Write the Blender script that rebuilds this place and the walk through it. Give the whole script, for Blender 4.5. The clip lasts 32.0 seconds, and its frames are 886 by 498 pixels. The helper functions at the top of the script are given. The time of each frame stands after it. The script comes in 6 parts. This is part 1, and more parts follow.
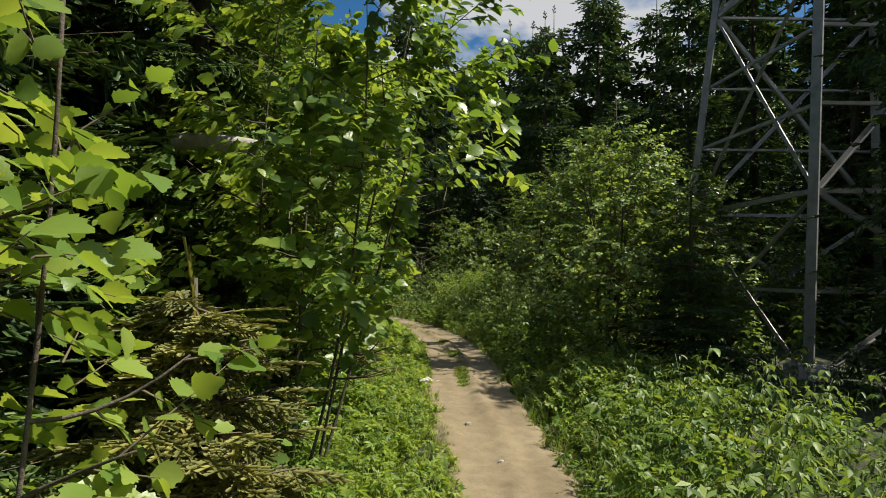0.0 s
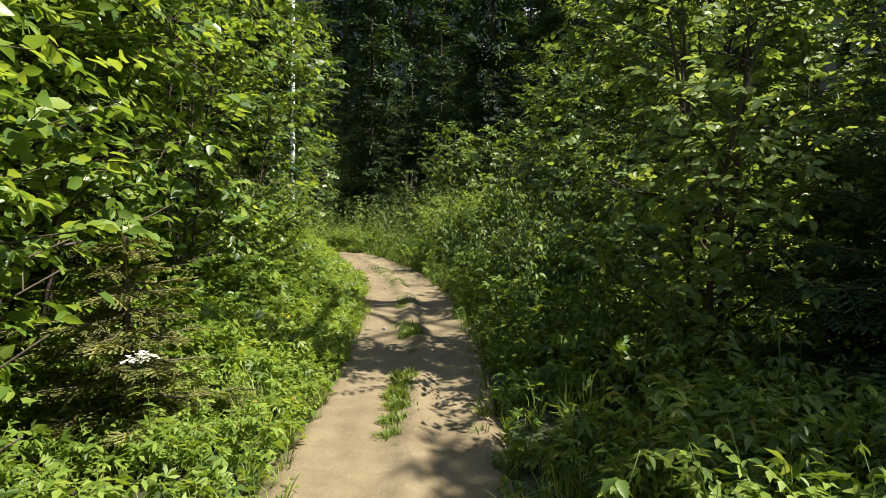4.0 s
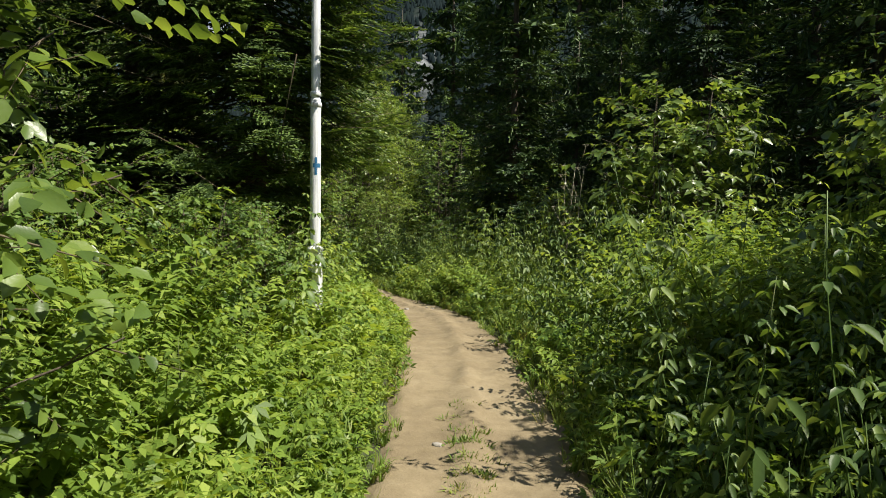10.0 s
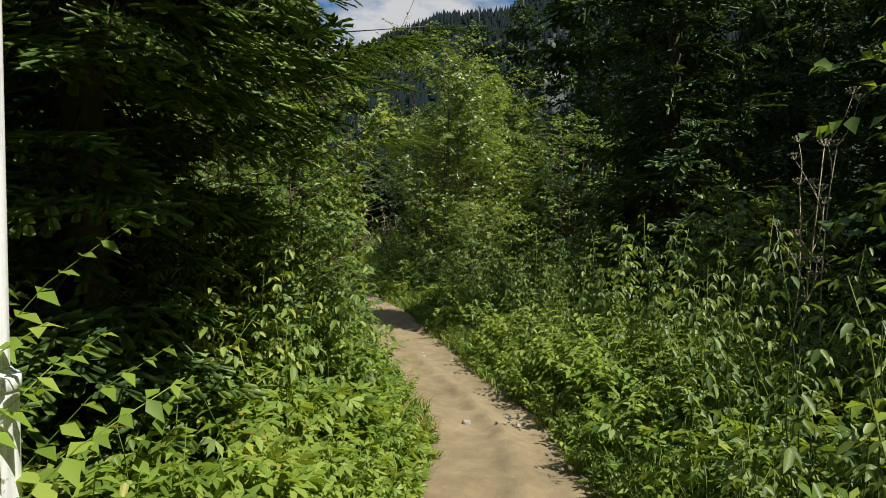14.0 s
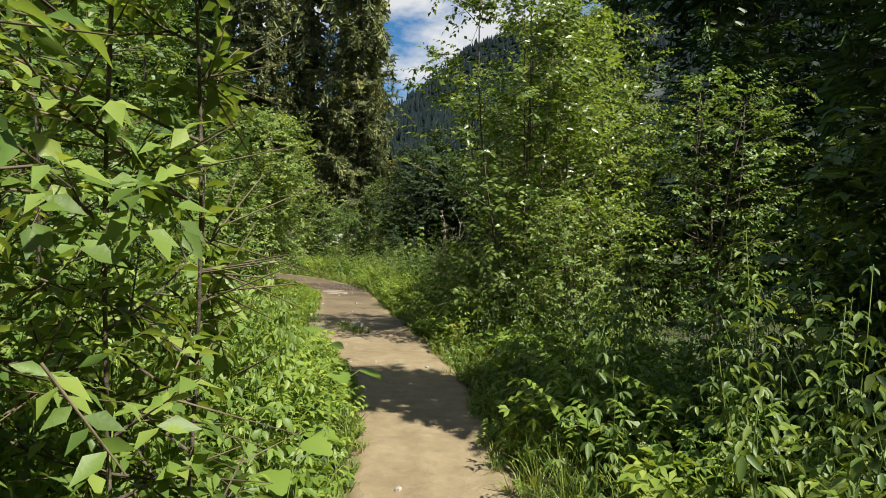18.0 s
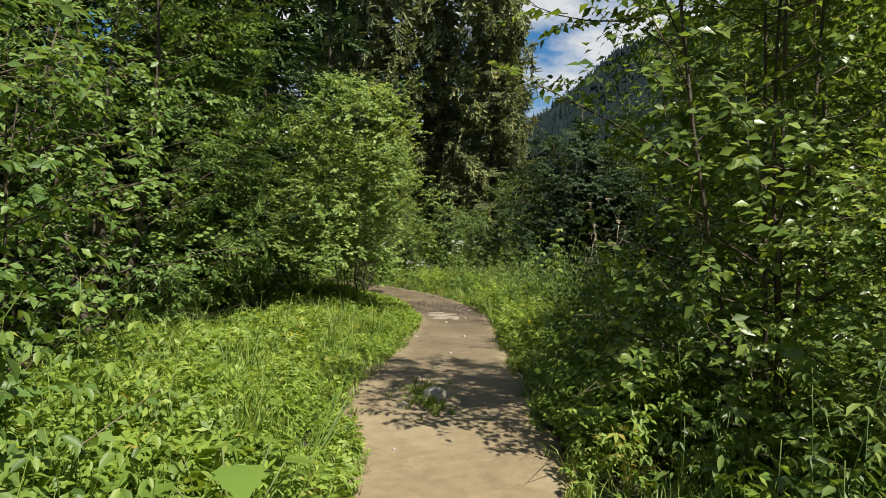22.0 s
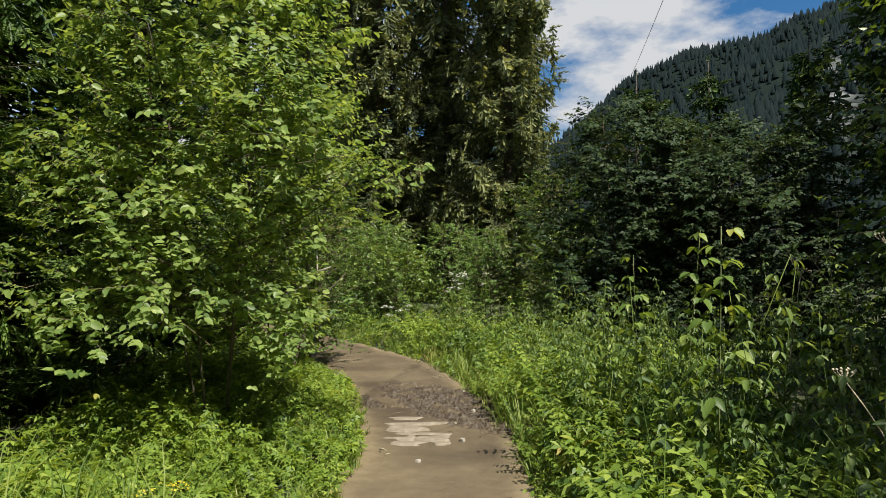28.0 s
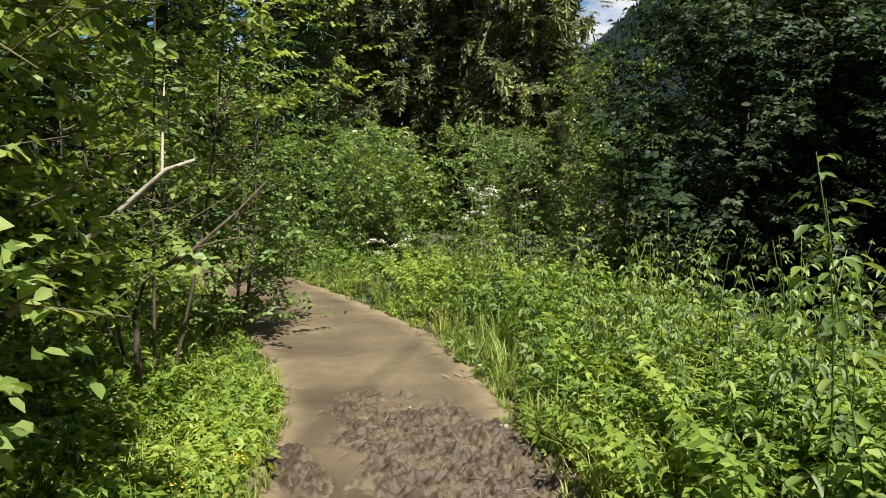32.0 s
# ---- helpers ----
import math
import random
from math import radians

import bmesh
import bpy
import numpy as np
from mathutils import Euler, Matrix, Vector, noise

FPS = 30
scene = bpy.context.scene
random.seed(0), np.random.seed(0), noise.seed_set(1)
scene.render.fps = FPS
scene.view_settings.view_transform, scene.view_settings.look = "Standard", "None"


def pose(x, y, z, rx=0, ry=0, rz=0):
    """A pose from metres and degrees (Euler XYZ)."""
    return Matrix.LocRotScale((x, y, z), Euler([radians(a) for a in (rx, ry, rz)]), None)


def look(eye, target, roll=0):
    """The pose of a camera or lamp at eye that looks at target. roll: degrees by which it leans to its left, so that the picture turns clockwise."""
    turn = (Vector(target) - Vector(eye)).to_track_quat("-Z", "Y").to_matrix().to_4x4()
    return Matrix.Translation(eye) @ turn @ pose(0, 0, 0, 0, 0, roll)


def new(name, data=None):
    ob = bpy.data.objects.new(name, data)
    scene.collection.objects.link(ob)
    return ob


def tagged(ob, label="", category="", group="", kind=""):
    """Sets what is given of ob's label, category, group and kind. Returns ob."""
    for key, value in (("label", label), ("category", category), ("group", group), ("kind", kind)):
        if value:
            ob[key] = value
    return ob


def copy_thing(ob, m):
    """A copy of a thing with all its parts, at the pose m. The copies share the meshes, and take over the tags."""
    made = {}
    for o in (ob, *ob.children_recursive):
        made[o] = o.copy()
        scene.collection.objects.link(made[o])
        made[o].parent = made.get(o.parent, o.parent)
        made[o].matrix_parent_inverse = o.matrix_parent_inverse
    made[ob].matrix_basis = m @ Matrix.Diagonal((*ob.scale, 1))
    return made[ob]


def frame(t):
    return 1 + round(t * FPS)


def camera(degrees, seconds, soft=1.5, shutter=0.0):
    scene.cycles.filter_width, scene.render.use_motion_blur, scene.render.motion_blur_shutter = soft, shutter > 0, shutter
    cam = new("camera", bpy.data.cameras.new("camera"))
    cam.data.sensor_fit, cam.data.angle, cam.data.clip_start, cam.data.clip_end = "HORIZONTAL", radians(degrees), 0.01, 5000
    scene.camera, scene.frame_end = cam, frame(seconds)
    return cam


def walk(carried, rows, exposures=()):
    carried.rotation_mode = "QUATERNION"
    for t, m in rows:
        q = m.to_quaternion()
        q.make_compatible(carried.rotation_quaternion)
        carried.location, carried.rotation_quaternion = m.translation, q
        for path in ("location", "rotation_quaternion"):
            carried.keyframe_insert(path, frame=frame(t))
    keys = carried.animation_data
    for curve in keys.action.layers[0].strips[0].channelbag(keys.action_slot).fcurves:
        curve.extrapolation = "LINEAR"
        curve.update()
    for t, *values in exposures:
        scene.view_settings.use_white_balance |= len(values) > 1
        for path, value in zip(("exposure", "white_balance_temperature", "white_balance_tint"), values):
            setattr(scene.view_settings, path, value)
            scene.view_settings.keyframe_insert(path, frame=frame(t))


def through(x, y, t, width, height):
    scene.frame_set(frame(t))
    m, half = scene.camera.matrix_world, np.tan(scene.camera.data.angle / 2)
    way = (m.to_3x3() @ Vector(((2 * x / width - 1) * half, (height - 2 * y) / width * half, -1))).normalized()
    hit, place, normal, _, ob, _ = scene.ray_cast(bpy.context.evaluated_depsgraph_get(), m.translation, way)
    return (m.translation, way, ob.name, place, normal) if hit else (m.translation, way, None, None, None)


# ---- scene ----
cam = camera(70.4, 32.0, soft=0.95, shutter=0.0)
PATH = [
    (0, (-0.000, -0.000, 1.395), (0.822, 1.821, 1.479), 0.71),
    (0.5, (0.375, 0.482, 1.389), (1.272, 2.268, 1.466), 0.79),
    (1, (0.718, 0.975, 1.372), (1.619, 2.760, 1.407), 0.80),
    (1.5, (1.103, 1.494, 1.338), (2.009, 3.277, 1.277), 0.83),
    (2, (1.415, 2.047, 1.342), (2.321, 3.828, 1.260), 0.81),
    (2.5, (1.741, 2.555, 1.306), (2.646, 4.335, 1.203), 0.77),
    (3, (2.064, 3.112, 1.297), (2.950, 4.902, 1.188), 0.74),
    (3.5, (2.381, 3.607, 1.263), (3.267, 5.395, 1.124), 0.79),
    (4, (2.647, 4.158, 1.238), (3.409, 6.002, 1.102), 0.72),
    (4.5, (2.875, 4.734, 1.237), (3.558, 6.608, 1.087), 0.69),
    (6.5, (3.880, 6.855, 1.504), (4.350, 8.790, 1.325), -0.21),
    (7, (4.102, 7.379, 1.501), (4.674, 9.287, 1.319), -0.20),
    (7.5, (4.293, 7.975, 1.499), (4.866, 9.884, 1.346), -0.03),
    (8, (4.511, 8.549, 1.522), (5.073, 10.463, 1.379), 0.01),
    (8.5, (4.699, 9.156, 1.549), (5.052, 11.120, 1.406), 0.21),
    (9, (4.858, 9.750, 1.568), (5.151, 11.723, 1.422), 0.33),
    (9.5, (5.047, 10.327, 1.595), (5.343, 12.299, 1.445), 0.76),
    (10, (5.171, 10.950, 1.615), (5.426, 12.928, 1.466), 0.67),
    (10.5, (5.357, 11.531, 1.604), (5.613, 13.509, 1.457), 0.59),
    (11, (5.518, 12.107, 1.596), (5.775, 14.085, 1.449), 0.80),
    (11.5, (5.688, 12.670, 1.579), (5.946, 14.648, 1.432), 0.82),
    (12, (5.813, 13.292, 1.580), (5.933, 15.285, 1.449), 0.88),
    (12.5, (5.963, 13.862, 1.594), (6.029, 15.856, 1.465), 0.96),
    (13, (6.057, 14.473, 1.597), (6.030, 16.469, 1.481), 0.83),
    (13.5, (6.096, 15.111, 1.581), (6.000, 17.105, 1.469), 0.71),
    (15.5, (5.880, 17.468, 1.630), (5.579, 19.443, 1.550), -0.09),
    (16, (5.892, 18.083, 1.620), (5.595, 20.059, 1.545), 0.03),
    (16.5, (5.879, 18.682, 1.591), (5.588, 20.659, 1.518), 0.28),
    (17, (5.801, 19.270, 1.559), (5.507, 21.247, 1.490), 0.22),
    (17.5, (5.772, 19.842, 1.526), (5.464, 21.817, 1.453), 0.35),
    (18, (5.725, 20.421, 1.471), (5.306, 22.375, 1.400), 0.46),
    (18.5, (5.712, 21.011, 1.415), (5.293, 22.965, 1.342), 0.61),
    (19, (5.600, 21.589, 1.400), (5.111, 23.527, 1.328), 0.77),
    (19.5, (5.451, 22.157, 1.393), (4.943, 24.090, 1.324), 0.81),
    (20, (5.365, 22.731, 1.361), (4.780, 24.642, 1.291), 0.99),
    (20.5, (5.172, 23.302, 1.352), (4.587, 25.213, 1.282), 1.01),
    (21, (4.986, 23.899, 1.332), (4.241, 25.754, 1.272), 1.05),
    (21.5, (4.791, 24.467, 1.340), (3.942, 26.278, 1.299), 0.87),
    (22, (4.701, 24.996, 1.314), (3.851, 26.806, 1.272), 0.57),
    (22.5, (4.540, 25.556, 1.323), (3.667, 27.355, 1.292), 0.61),
    (23, (4.379, 26.105, 1.301), (3.441, 27.871, 1.290), 0.38),
    (23.5, (4.203, 26.681, 1.301), (3.232, 28.430, 1.290), 0.40),
    (24, (3.927, 27.216, 1.295), (2.918, 28.943, 1.297), 0.29),
    (24.5, (3.660, 27.794, 1.263), (2.626, 29.506, 1.298), 0.27),
    (26.5, (2.932, 29.941, 1.291), (1.857, 31.626, 1.336), -0.75),
    (27, (2.689, 30.492, 1.299), (1.617, 32.179, 1.366), -0.73),
    (27.5, (2.385, 31.043, 1.286), (1.440, 32.804, 1.353), -0.58),
    (28, (2.091, 31.568, 1.246), (1.202, 33.358, 1.308), -0.55),
    (28.5, (1.757, 32.030, 1.182), (0.867, 33.820, 1.240), -0.44),
    (29, (1.529, 32.530, 1.134), (0.638, 34.320, 1.160), -0.66),
    (29.5, (1.337, 33.095, 1.140), (0.423, 34.872, 1.063), -0.71),
    (30, (1.108, 33.664, 1.157), (0.182, 35.433, 1.040), -0.84),
    (30.5, (0.874, 34.242, 1.187), (-0.052, 36.010, 1.057), -0.79),
    (31, (0.569, 34.682, 1.137), (-0.356, 36.451, 1.005), -0.66),
    (31.5, (0.273, 35.122, 1.099), (-0.649, 36.889, 0.933), -0.63),
    (32, (0.019, 35.612, 1.087), (-0.903, 37.378, 0.915), -0.64),
]
walk(cam, [(t, look(eye, target, roll)) for t, eye, target, roll in PATH],
     [(0, 0.6), (1, 1.0), (2, 0.87), (3, 0.8), (4, 1.05), (7, 0.8), (8, 1.05), (9, 0.95), (10, 0.8), (11.5, 0.68), (13, 0.5), (16, 0.9), (17, 1.0), (19, 0.86),
      (21, 0.85), (23, 0.86), (24, 0.93), (27, 0.75), (28, 0.75), (29, 0.78), (30, 1.12), (31, 1.3), (32, 1.1)])

# ---- sky, sun, exposure ----
SUN_AZ, SUN_EL = 116.0, 57.0          # degrees clockwise from +y, and above the horizon
scene.view_settings.exposure = 1.0

world = bpy.data.worlds.new("world")
scene.world = world
world.use_nodes = True
wn, wl = world.node_tree.nodes, world.node_tree.links
wn.clear()
w_out = wn.new("ShaderNodeOutputWorld")
w_bg = wn.new("ShaderNodeBackground")
w_bg.inputs[1].default_value = 0.042
w_sky = wn.new("ShaderNodeTexSky")
w_sky.sky_type, w_sky.sun_disc = "NISHITA", False
w_sky.sun_elevation, w_sky.sun_rotation = radians(SUN_EL), radians(SUN_AZ)
w_co = wn.new("ShaderNodeTexCoord")
w_map = wn.new("ShaderNodeMapping")
w_map.inputs["Scale"].default_value = (1.0, 1.0, 2.2)
w_noise = wn.new("ShaderNodeTexNoise")
w_noise.inputs["Scale"].default_value = 3.2
w_noise.inputs["Detail"].default_value = 8.0
w_noise.inputs["Roughness"].default_value = 0.58
w_ramp = wn.new("ShaderNodeValToRGB")
w_ramp.color_ramp.elements[0].position, w_ramp.color_ramp.elements[1].position = 0.455, 0.565
w_mix = wn.new("ShaderNodeMixRGB")
w_mix.inputs[2].default_value = (9.5, 9.7, 10.0, 1)
wl.new(w_co.outputs["Generated"], w_map.inputs[0])
wl.new(w_map.outputs[0], w_noise.inputs["Vector"])
w_sep = wn.new("ShaderNodeSeparateXYZ")
w_low = wn.new("ShaderNodeMapRange")
w_low.inputs["From Max"].default_value, w_low.inputs["To Min"].default_value, w_low.inputs["To Max"].default_value = 0.5, 0.09, -0.03
w_sum = wn.new("ShaderNodeMath")
wl.new(w_co.outputs["Generated"], w_sep.inputs[0])
wl.new(w_sep.outputs["Z"], w_low.inputs["Value"])
wl.new(w_noise.outputs[0], w_sum.inputs[0])
wl.new(w_low.outputs[0], w_sum.inputs[1])
wl.new(w_sum.outputs[0], w_ramp.inputs[0])
wl.new(w_ramp.outputs[0], w_mix.inputs[0])
w_deep = wn.new("ShaderNodeHueSaturation")
w_deep.inputs["Saturation"].default_value, w_deep.inputs["Value"].default_value = 1.45, 1.5
wl.new(w_sky.outputs[0], w_deep.inputs["Color"])
wl.new(w_deep.outputs[0], w_mix.inputs[1])
wl.new(w_mix.outputs[0], w_bg.inputs[0])
wl.new(w_bg.outputs[0], w_out.inputs[0])

sun = new("sun", bpy.data.lights.new("sun", "SUN"))
sun.data.energy, sun.data.angle, sun.data.color = 5.0, radians(0.53), (1.0, 0.94, 0.82)
sun_way = Vector((math.sin(radians(SUN_AZ)) * math.cos(radians(SUN_EL)),
                  math.cos(radians(SUN_AZ)) * math.cos(radians(SUN_EL)), math.sin(radians(SUN_EL))))
sun.matrix_world = look(sun_way * 60, (0, 0, 0))


# ---- materials ----
def node_mat(name):
    m = bpy.data.materials.new(name)
    m.use_nodes = True
    t = m.node_tree
    return m, t.nodes, t.links, t.nodes["Principled BSDF"]


def ramp_node(n, stops):
    r = n.new("ShaderNodeValToRGB")
    e = r.color_ramp.elements
    while len(e) < len(stops):
        e.new(0.5)
    for el, (p, c) in zip(e, stops):
        el.position, el.color = p, (*c, 1)
    return r


def noise_node(n, l, scale, detail=4.0, rough=0.55, space="Object"):
    co = n.new("ShaderNodeTexCoord") if space == "Object" else n.new("ShaderNodeNewGeometry")
    t = n.new("ShaderNodeTexNoise")
    t.inputs["Scale"].default_value, t.inputs["Detail"].default_value, t.inputs["Roughness"].default_value = scale, detail, rough
    l.new(co.outputs["Object" if space == "Object" else "Position"], t.inputs["Vector"])
    return t


def leaf_material(name, dark, mid, light, through=0.35, rough=0.42, patch=0.9, dry=None, shine=0.32):
    """Leaf: each leaf its own shade, drifting in patches of the stand, lit through from behind."""
    dark, mid, light = [(1.06 * c[0], 0.98 * c[1], 1.5 * c[2] + 0.008) for c in (dark, mid, light)]
    m, n, l, b = node_mat(name)
    g = n.new("ShaderNodeNewGeometry")
    big = noise_node(n, l, patch, 2.0, 0.5, "World")
    add = n.new("ShaderNodeMath")
    add.operation = "MULTIPLY_ADD"
    add.inputs[1].default_value = 0.74
    l.new(g.outputs["Random Per Island"], add.inputs[0])
    sub = n.new("ShaderNodeMath")
    sub.operation = "MULTIPLY_ADD"
    sub.inputs[1].default_value, sub.inputs[2].default_value = 1.1, -0.42
    l.new(big.outputs[0], sub.inputs[0])
    l.new(sub.outputs[0], add.inputs[2])
    stops = [(0.05, dark), (0.5, mid), (0.93, light)]
    if dry:
        stops.append((0.99, dry))
    r = ramp_node(n, stops)
    l.new(add.outputs[0], r.inputs[0])
    l.new(r.outputs[0], b.inputs["Base Color"])
    b.inputs["Roughness"].default_value = rough
    b.inputs["Specular IOR Level"].default_value = shine
    fine = noise_node(n, l, 60.0, 2.0, 0.6, "World")
    bump = n.new("ShaderNodeBump")
    bump.inputs["Strength"].default_value, bump.inputs["Distance"].default_value = 0.18, 0.006
    l.new(fine.outputs[0], bump.inputs["Height"])
    l.new(bump.outputs[0], b.inputs["Normal"])
    tr = n.new("ShaderNodeBsdfTranslucent")
    hue = n.new("ShaderNodeMixRGB")
    hue.blend_type = "MULTIPLY"
    hue.inputs[0].default_value, hue.inputs[2].default_value = 1.0, (1.45, 1.3, 0.65, 1)
    l.new(r.outputs[0], hue.inputs[1])
    l.new(hue.outputs[0], tr.inputs["Color"])
    mix = n.new("ShaderNodeMixShader")
    mix.inputs[0].default_value = through
    l.new(b.outputs[0], mix.inputs[1])
    l.new(tr.outputs[0], mix.inputs[2])
    l.new(mix.outputs[0], n["Material Output"].inputs["Surface"])
    return m


def rough_material(name, stops, scale, bump=0.4, dist=0.02, rough=0.85, fine=40.0, metal=0.0, stretch=None):
    m, n, l, b = node_mat(name)
    t = noise_node(n, l, scale, 6.0, 0.62)
    if stretch:
        mp = n.new("ShaderNodeMapping")
        mp.inputs["Scale"].default_value = stretch
        l.new(t.inputs["Vector"].links[0].from_socket, mp.inputs[0])
        l.new(mp.outputs[0], t.inputs["Vector"])
    r = ramp_node(n, stops)
    l.new(t.outputs[0], r.inputs[0])
    l.new(r.outputs[0], b.inputs["Base Color"])
    b.inputs["Roughness"].default_value, b.inputs["Metallic"].default_value = rough, metal
    f = noise_node(n, l, fine, 5.0, 0.65)
    bp = n.new("ShaderNodeBump")
    bp.inputs["Strength"].default_value, bp.inputs["Distance"].default_value = bump, dist
    l.new(f.outputs[0], bp.inputs["Height"])
    l.new(bp.outputs[0], b.inputs["Normal"])
    return m


M_HAZEL = leaf_material("hazel_leaf", (0.055, 0.12, 0.012), (0.15, 0.265, 0.025), (0.28, 0.4, 0.045), 0.48, 0.36, shine=0.5)
M_ALDER = leaf_material("alder_leaf", (0.055, 0.105, 0.012), (0.125, 0.215, 0.022), (0.23, 0.33, 0.04), 0.45, 0.35, shine=0.5)
M_WILLOW = leaf_material("willow_leaf", (0.058, 0.122, 0.014), (0.112, 0.208, 0.024), (0.195, 0.305, 0.045), 0.4, 0.42)
M_GOAT = leaf_material("goat_willow_leaf", (0.095, 0.17, 0.026), (0.185, 0.295, 0.044), (0.3, 0.41, 0.08), 0.48, 0.42)
M_HERB = leaf_material("herb_leaf", (0.06, 0.125, 0.012), (0.14, 0.245, 0.022), (0.28, 0.38, 0.045), 0.42, 0.45, 0.7, (0.34, 0.28, 0.07))
M_RASPBERRY = leaf_material("raspberry_leaf", (0.07, 0.135, 0.014), (0.145, 0.245, 0.026), (0.27, 0.37, 0.05), 0.4, 0.45, 0.7, (0.34, 0.34, 0.08))
# Nettle green darkened: the right bank's shade is put into the leaf colour.
M_NETTLE_SHADED = leaf_material("nettle_leaf", (0.045, 0.092, 0.012), (0.098, 0.172, 0.022), (0.2, 0.285, 0.04), 0.36, 0.45, 0.7)
M_FERN = leaf_material("feathery_leaf", (0.1, 0.18, 0.014), (0.19, 0.31, 0.026), (0.31, 0.42, 0.05), 0.45, 0.5, 0.8)
M_GRASS = leaf_material("grass_blade", (0.08, 0.15, 0.012), (0.16, 0.26, 0.025), (0.3, 0.36, 0.06), 0.38, 0.5, 0.9, (0.42, 0.34, 0.14))
M_SPRUCE = leaf_material("spruce_needle", (0.025, 0.055, 0.01), (0.05, 0.1, 0.016), (0.11, 0.19, 0.025), 0.2, 0.5, 1.2)
# Spruce needles with sunlight put into their colour, for the lit spruces.
M_SPRUCE_LIT = leaf_material("young_spruce_needle", (0.04, 0.085, 0.012), (0.1, 0.18, 0.022), (0.2, 0.32, 0.04), 0.3, 0.5, 1.2)
# Alder leaf with the crowns' shade put into its colour.
M_ALDER_SHADED = leaf_material("dark_alder_leaf", (0.018, 0.036, 0.008), (0.034, 0.064, 0.012), (0.062, 0.105, 0.019), 0.3, 0.5, shine=0.15)
M_SPRUCE_OLD = leaf_material("old_spruce_needle", (0.06, 0.09, 0.026), (0.16, 0.21, 0.055), (0.31, 0.36, 0.095), 0.38, 0.55, 0.45)
M_SPRUCE_DRY = leaf_material("drying_needle", (0.08, 0.1, 0.016), (0.17, 0.195, 0.03), (0.3, 0.31, 0.05), 0.28, 0.55, 1.5)
M_BARK = rough_material("bark", [(0.3, (0.045, 0.034, 0.024)), (0.55, (0.1, 0.08, 0.058)), (0.75, (0.19, 0.165, 0.125))], 9.0, 0.7, 0.02, 0.9, 45.0, 0.0, (1, 1, 0.25))
M_TWIG = rough_material("twig", [(0.3, (0.07, 0.055, 0.03)), (0.7, (0.15, 0.12, 0.07))], 12.0, 0.3, 0.005, 0.8)
M_GREY = rough_material("grey_deadwood", [(0.3, (0.2, 0.18, 0.15)), (0.7, (0.42, 0.39, 0.34))], 14.0, 0.5, 0.01, 0.85, 50.0, 0.0, (1, 1, 0.2))
M_STALK = rough_material("green_stalk", [(0.3, (0.07, 0.11, 0.03)), (0.7, (0.15, 0.17, 0.06))], 8.0, 0.2, 0.004, 0.6)
M_DRYSTALK = rough_material("dry_stalk", [(0.3, (0.26, 0.22, 0.14)), (0.7, (0.5, 0.45, 0.34))], 8.0, 0.2, 0.004, 0.8)
M_FLOOR = rough_material("forest_floor", [(0.3, (0.028, 0.026, 0.013)), (0.46, (0.048, 0.05, 0.02)), (0.6, (0.05, 0.078, 0.022)), (0.8, (0.1, 0.105, 0.045))], 3.0, 0.9, 0.05, 0.95, 25.0)
M_STEEL = rough_material("galvanised_steel", [(0.3, (0.2, 0.2, 0.19)), (0.6, (0.32, 0.32, 0.31)), (0.8, (0.24, 0.2, 0.16))], 5.0, 0.15, 0.003, 0.6, 70.0, 0.4)
M_WHITEFLOWER = rough_material("white_petal", [(0.3, (0.62, 0.6, 0.52)), (0.7, (0.82, 0.81, 0.76))], 20.0, 0.2, 0.003, 0.6)
M_YELLOWFLOWER = rough_material("yellow_petal", [(0.3, (0.6, 0.42, 0.02)), (0.7, (0.75, 0.58, 0.04))], 20.0, 0.2, 0.003, 0.6)
M_BLUE = rough_material("blue_paint", [(0.3, (0.02, 0.11, 0.24)), (0.7, (0.035, 0.17, 0.34))], 30.0, 0.3, 0.002, 0.5)
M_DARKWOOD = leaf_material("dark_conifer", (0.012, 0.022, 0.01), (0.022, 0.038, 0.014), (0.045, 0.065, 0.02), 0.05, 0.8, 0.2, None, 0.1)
# Distance haze is put into the bluish tone and the strong translucency.
M_FARWOOD_HAZED = leaf_material("far_conifer", (0.017, 0.029, 0.016), (0.021, 0.035, 0.019), (0.027, 0.043, 0.023), 0.5, 0.9, 0.01, None, 0.0)


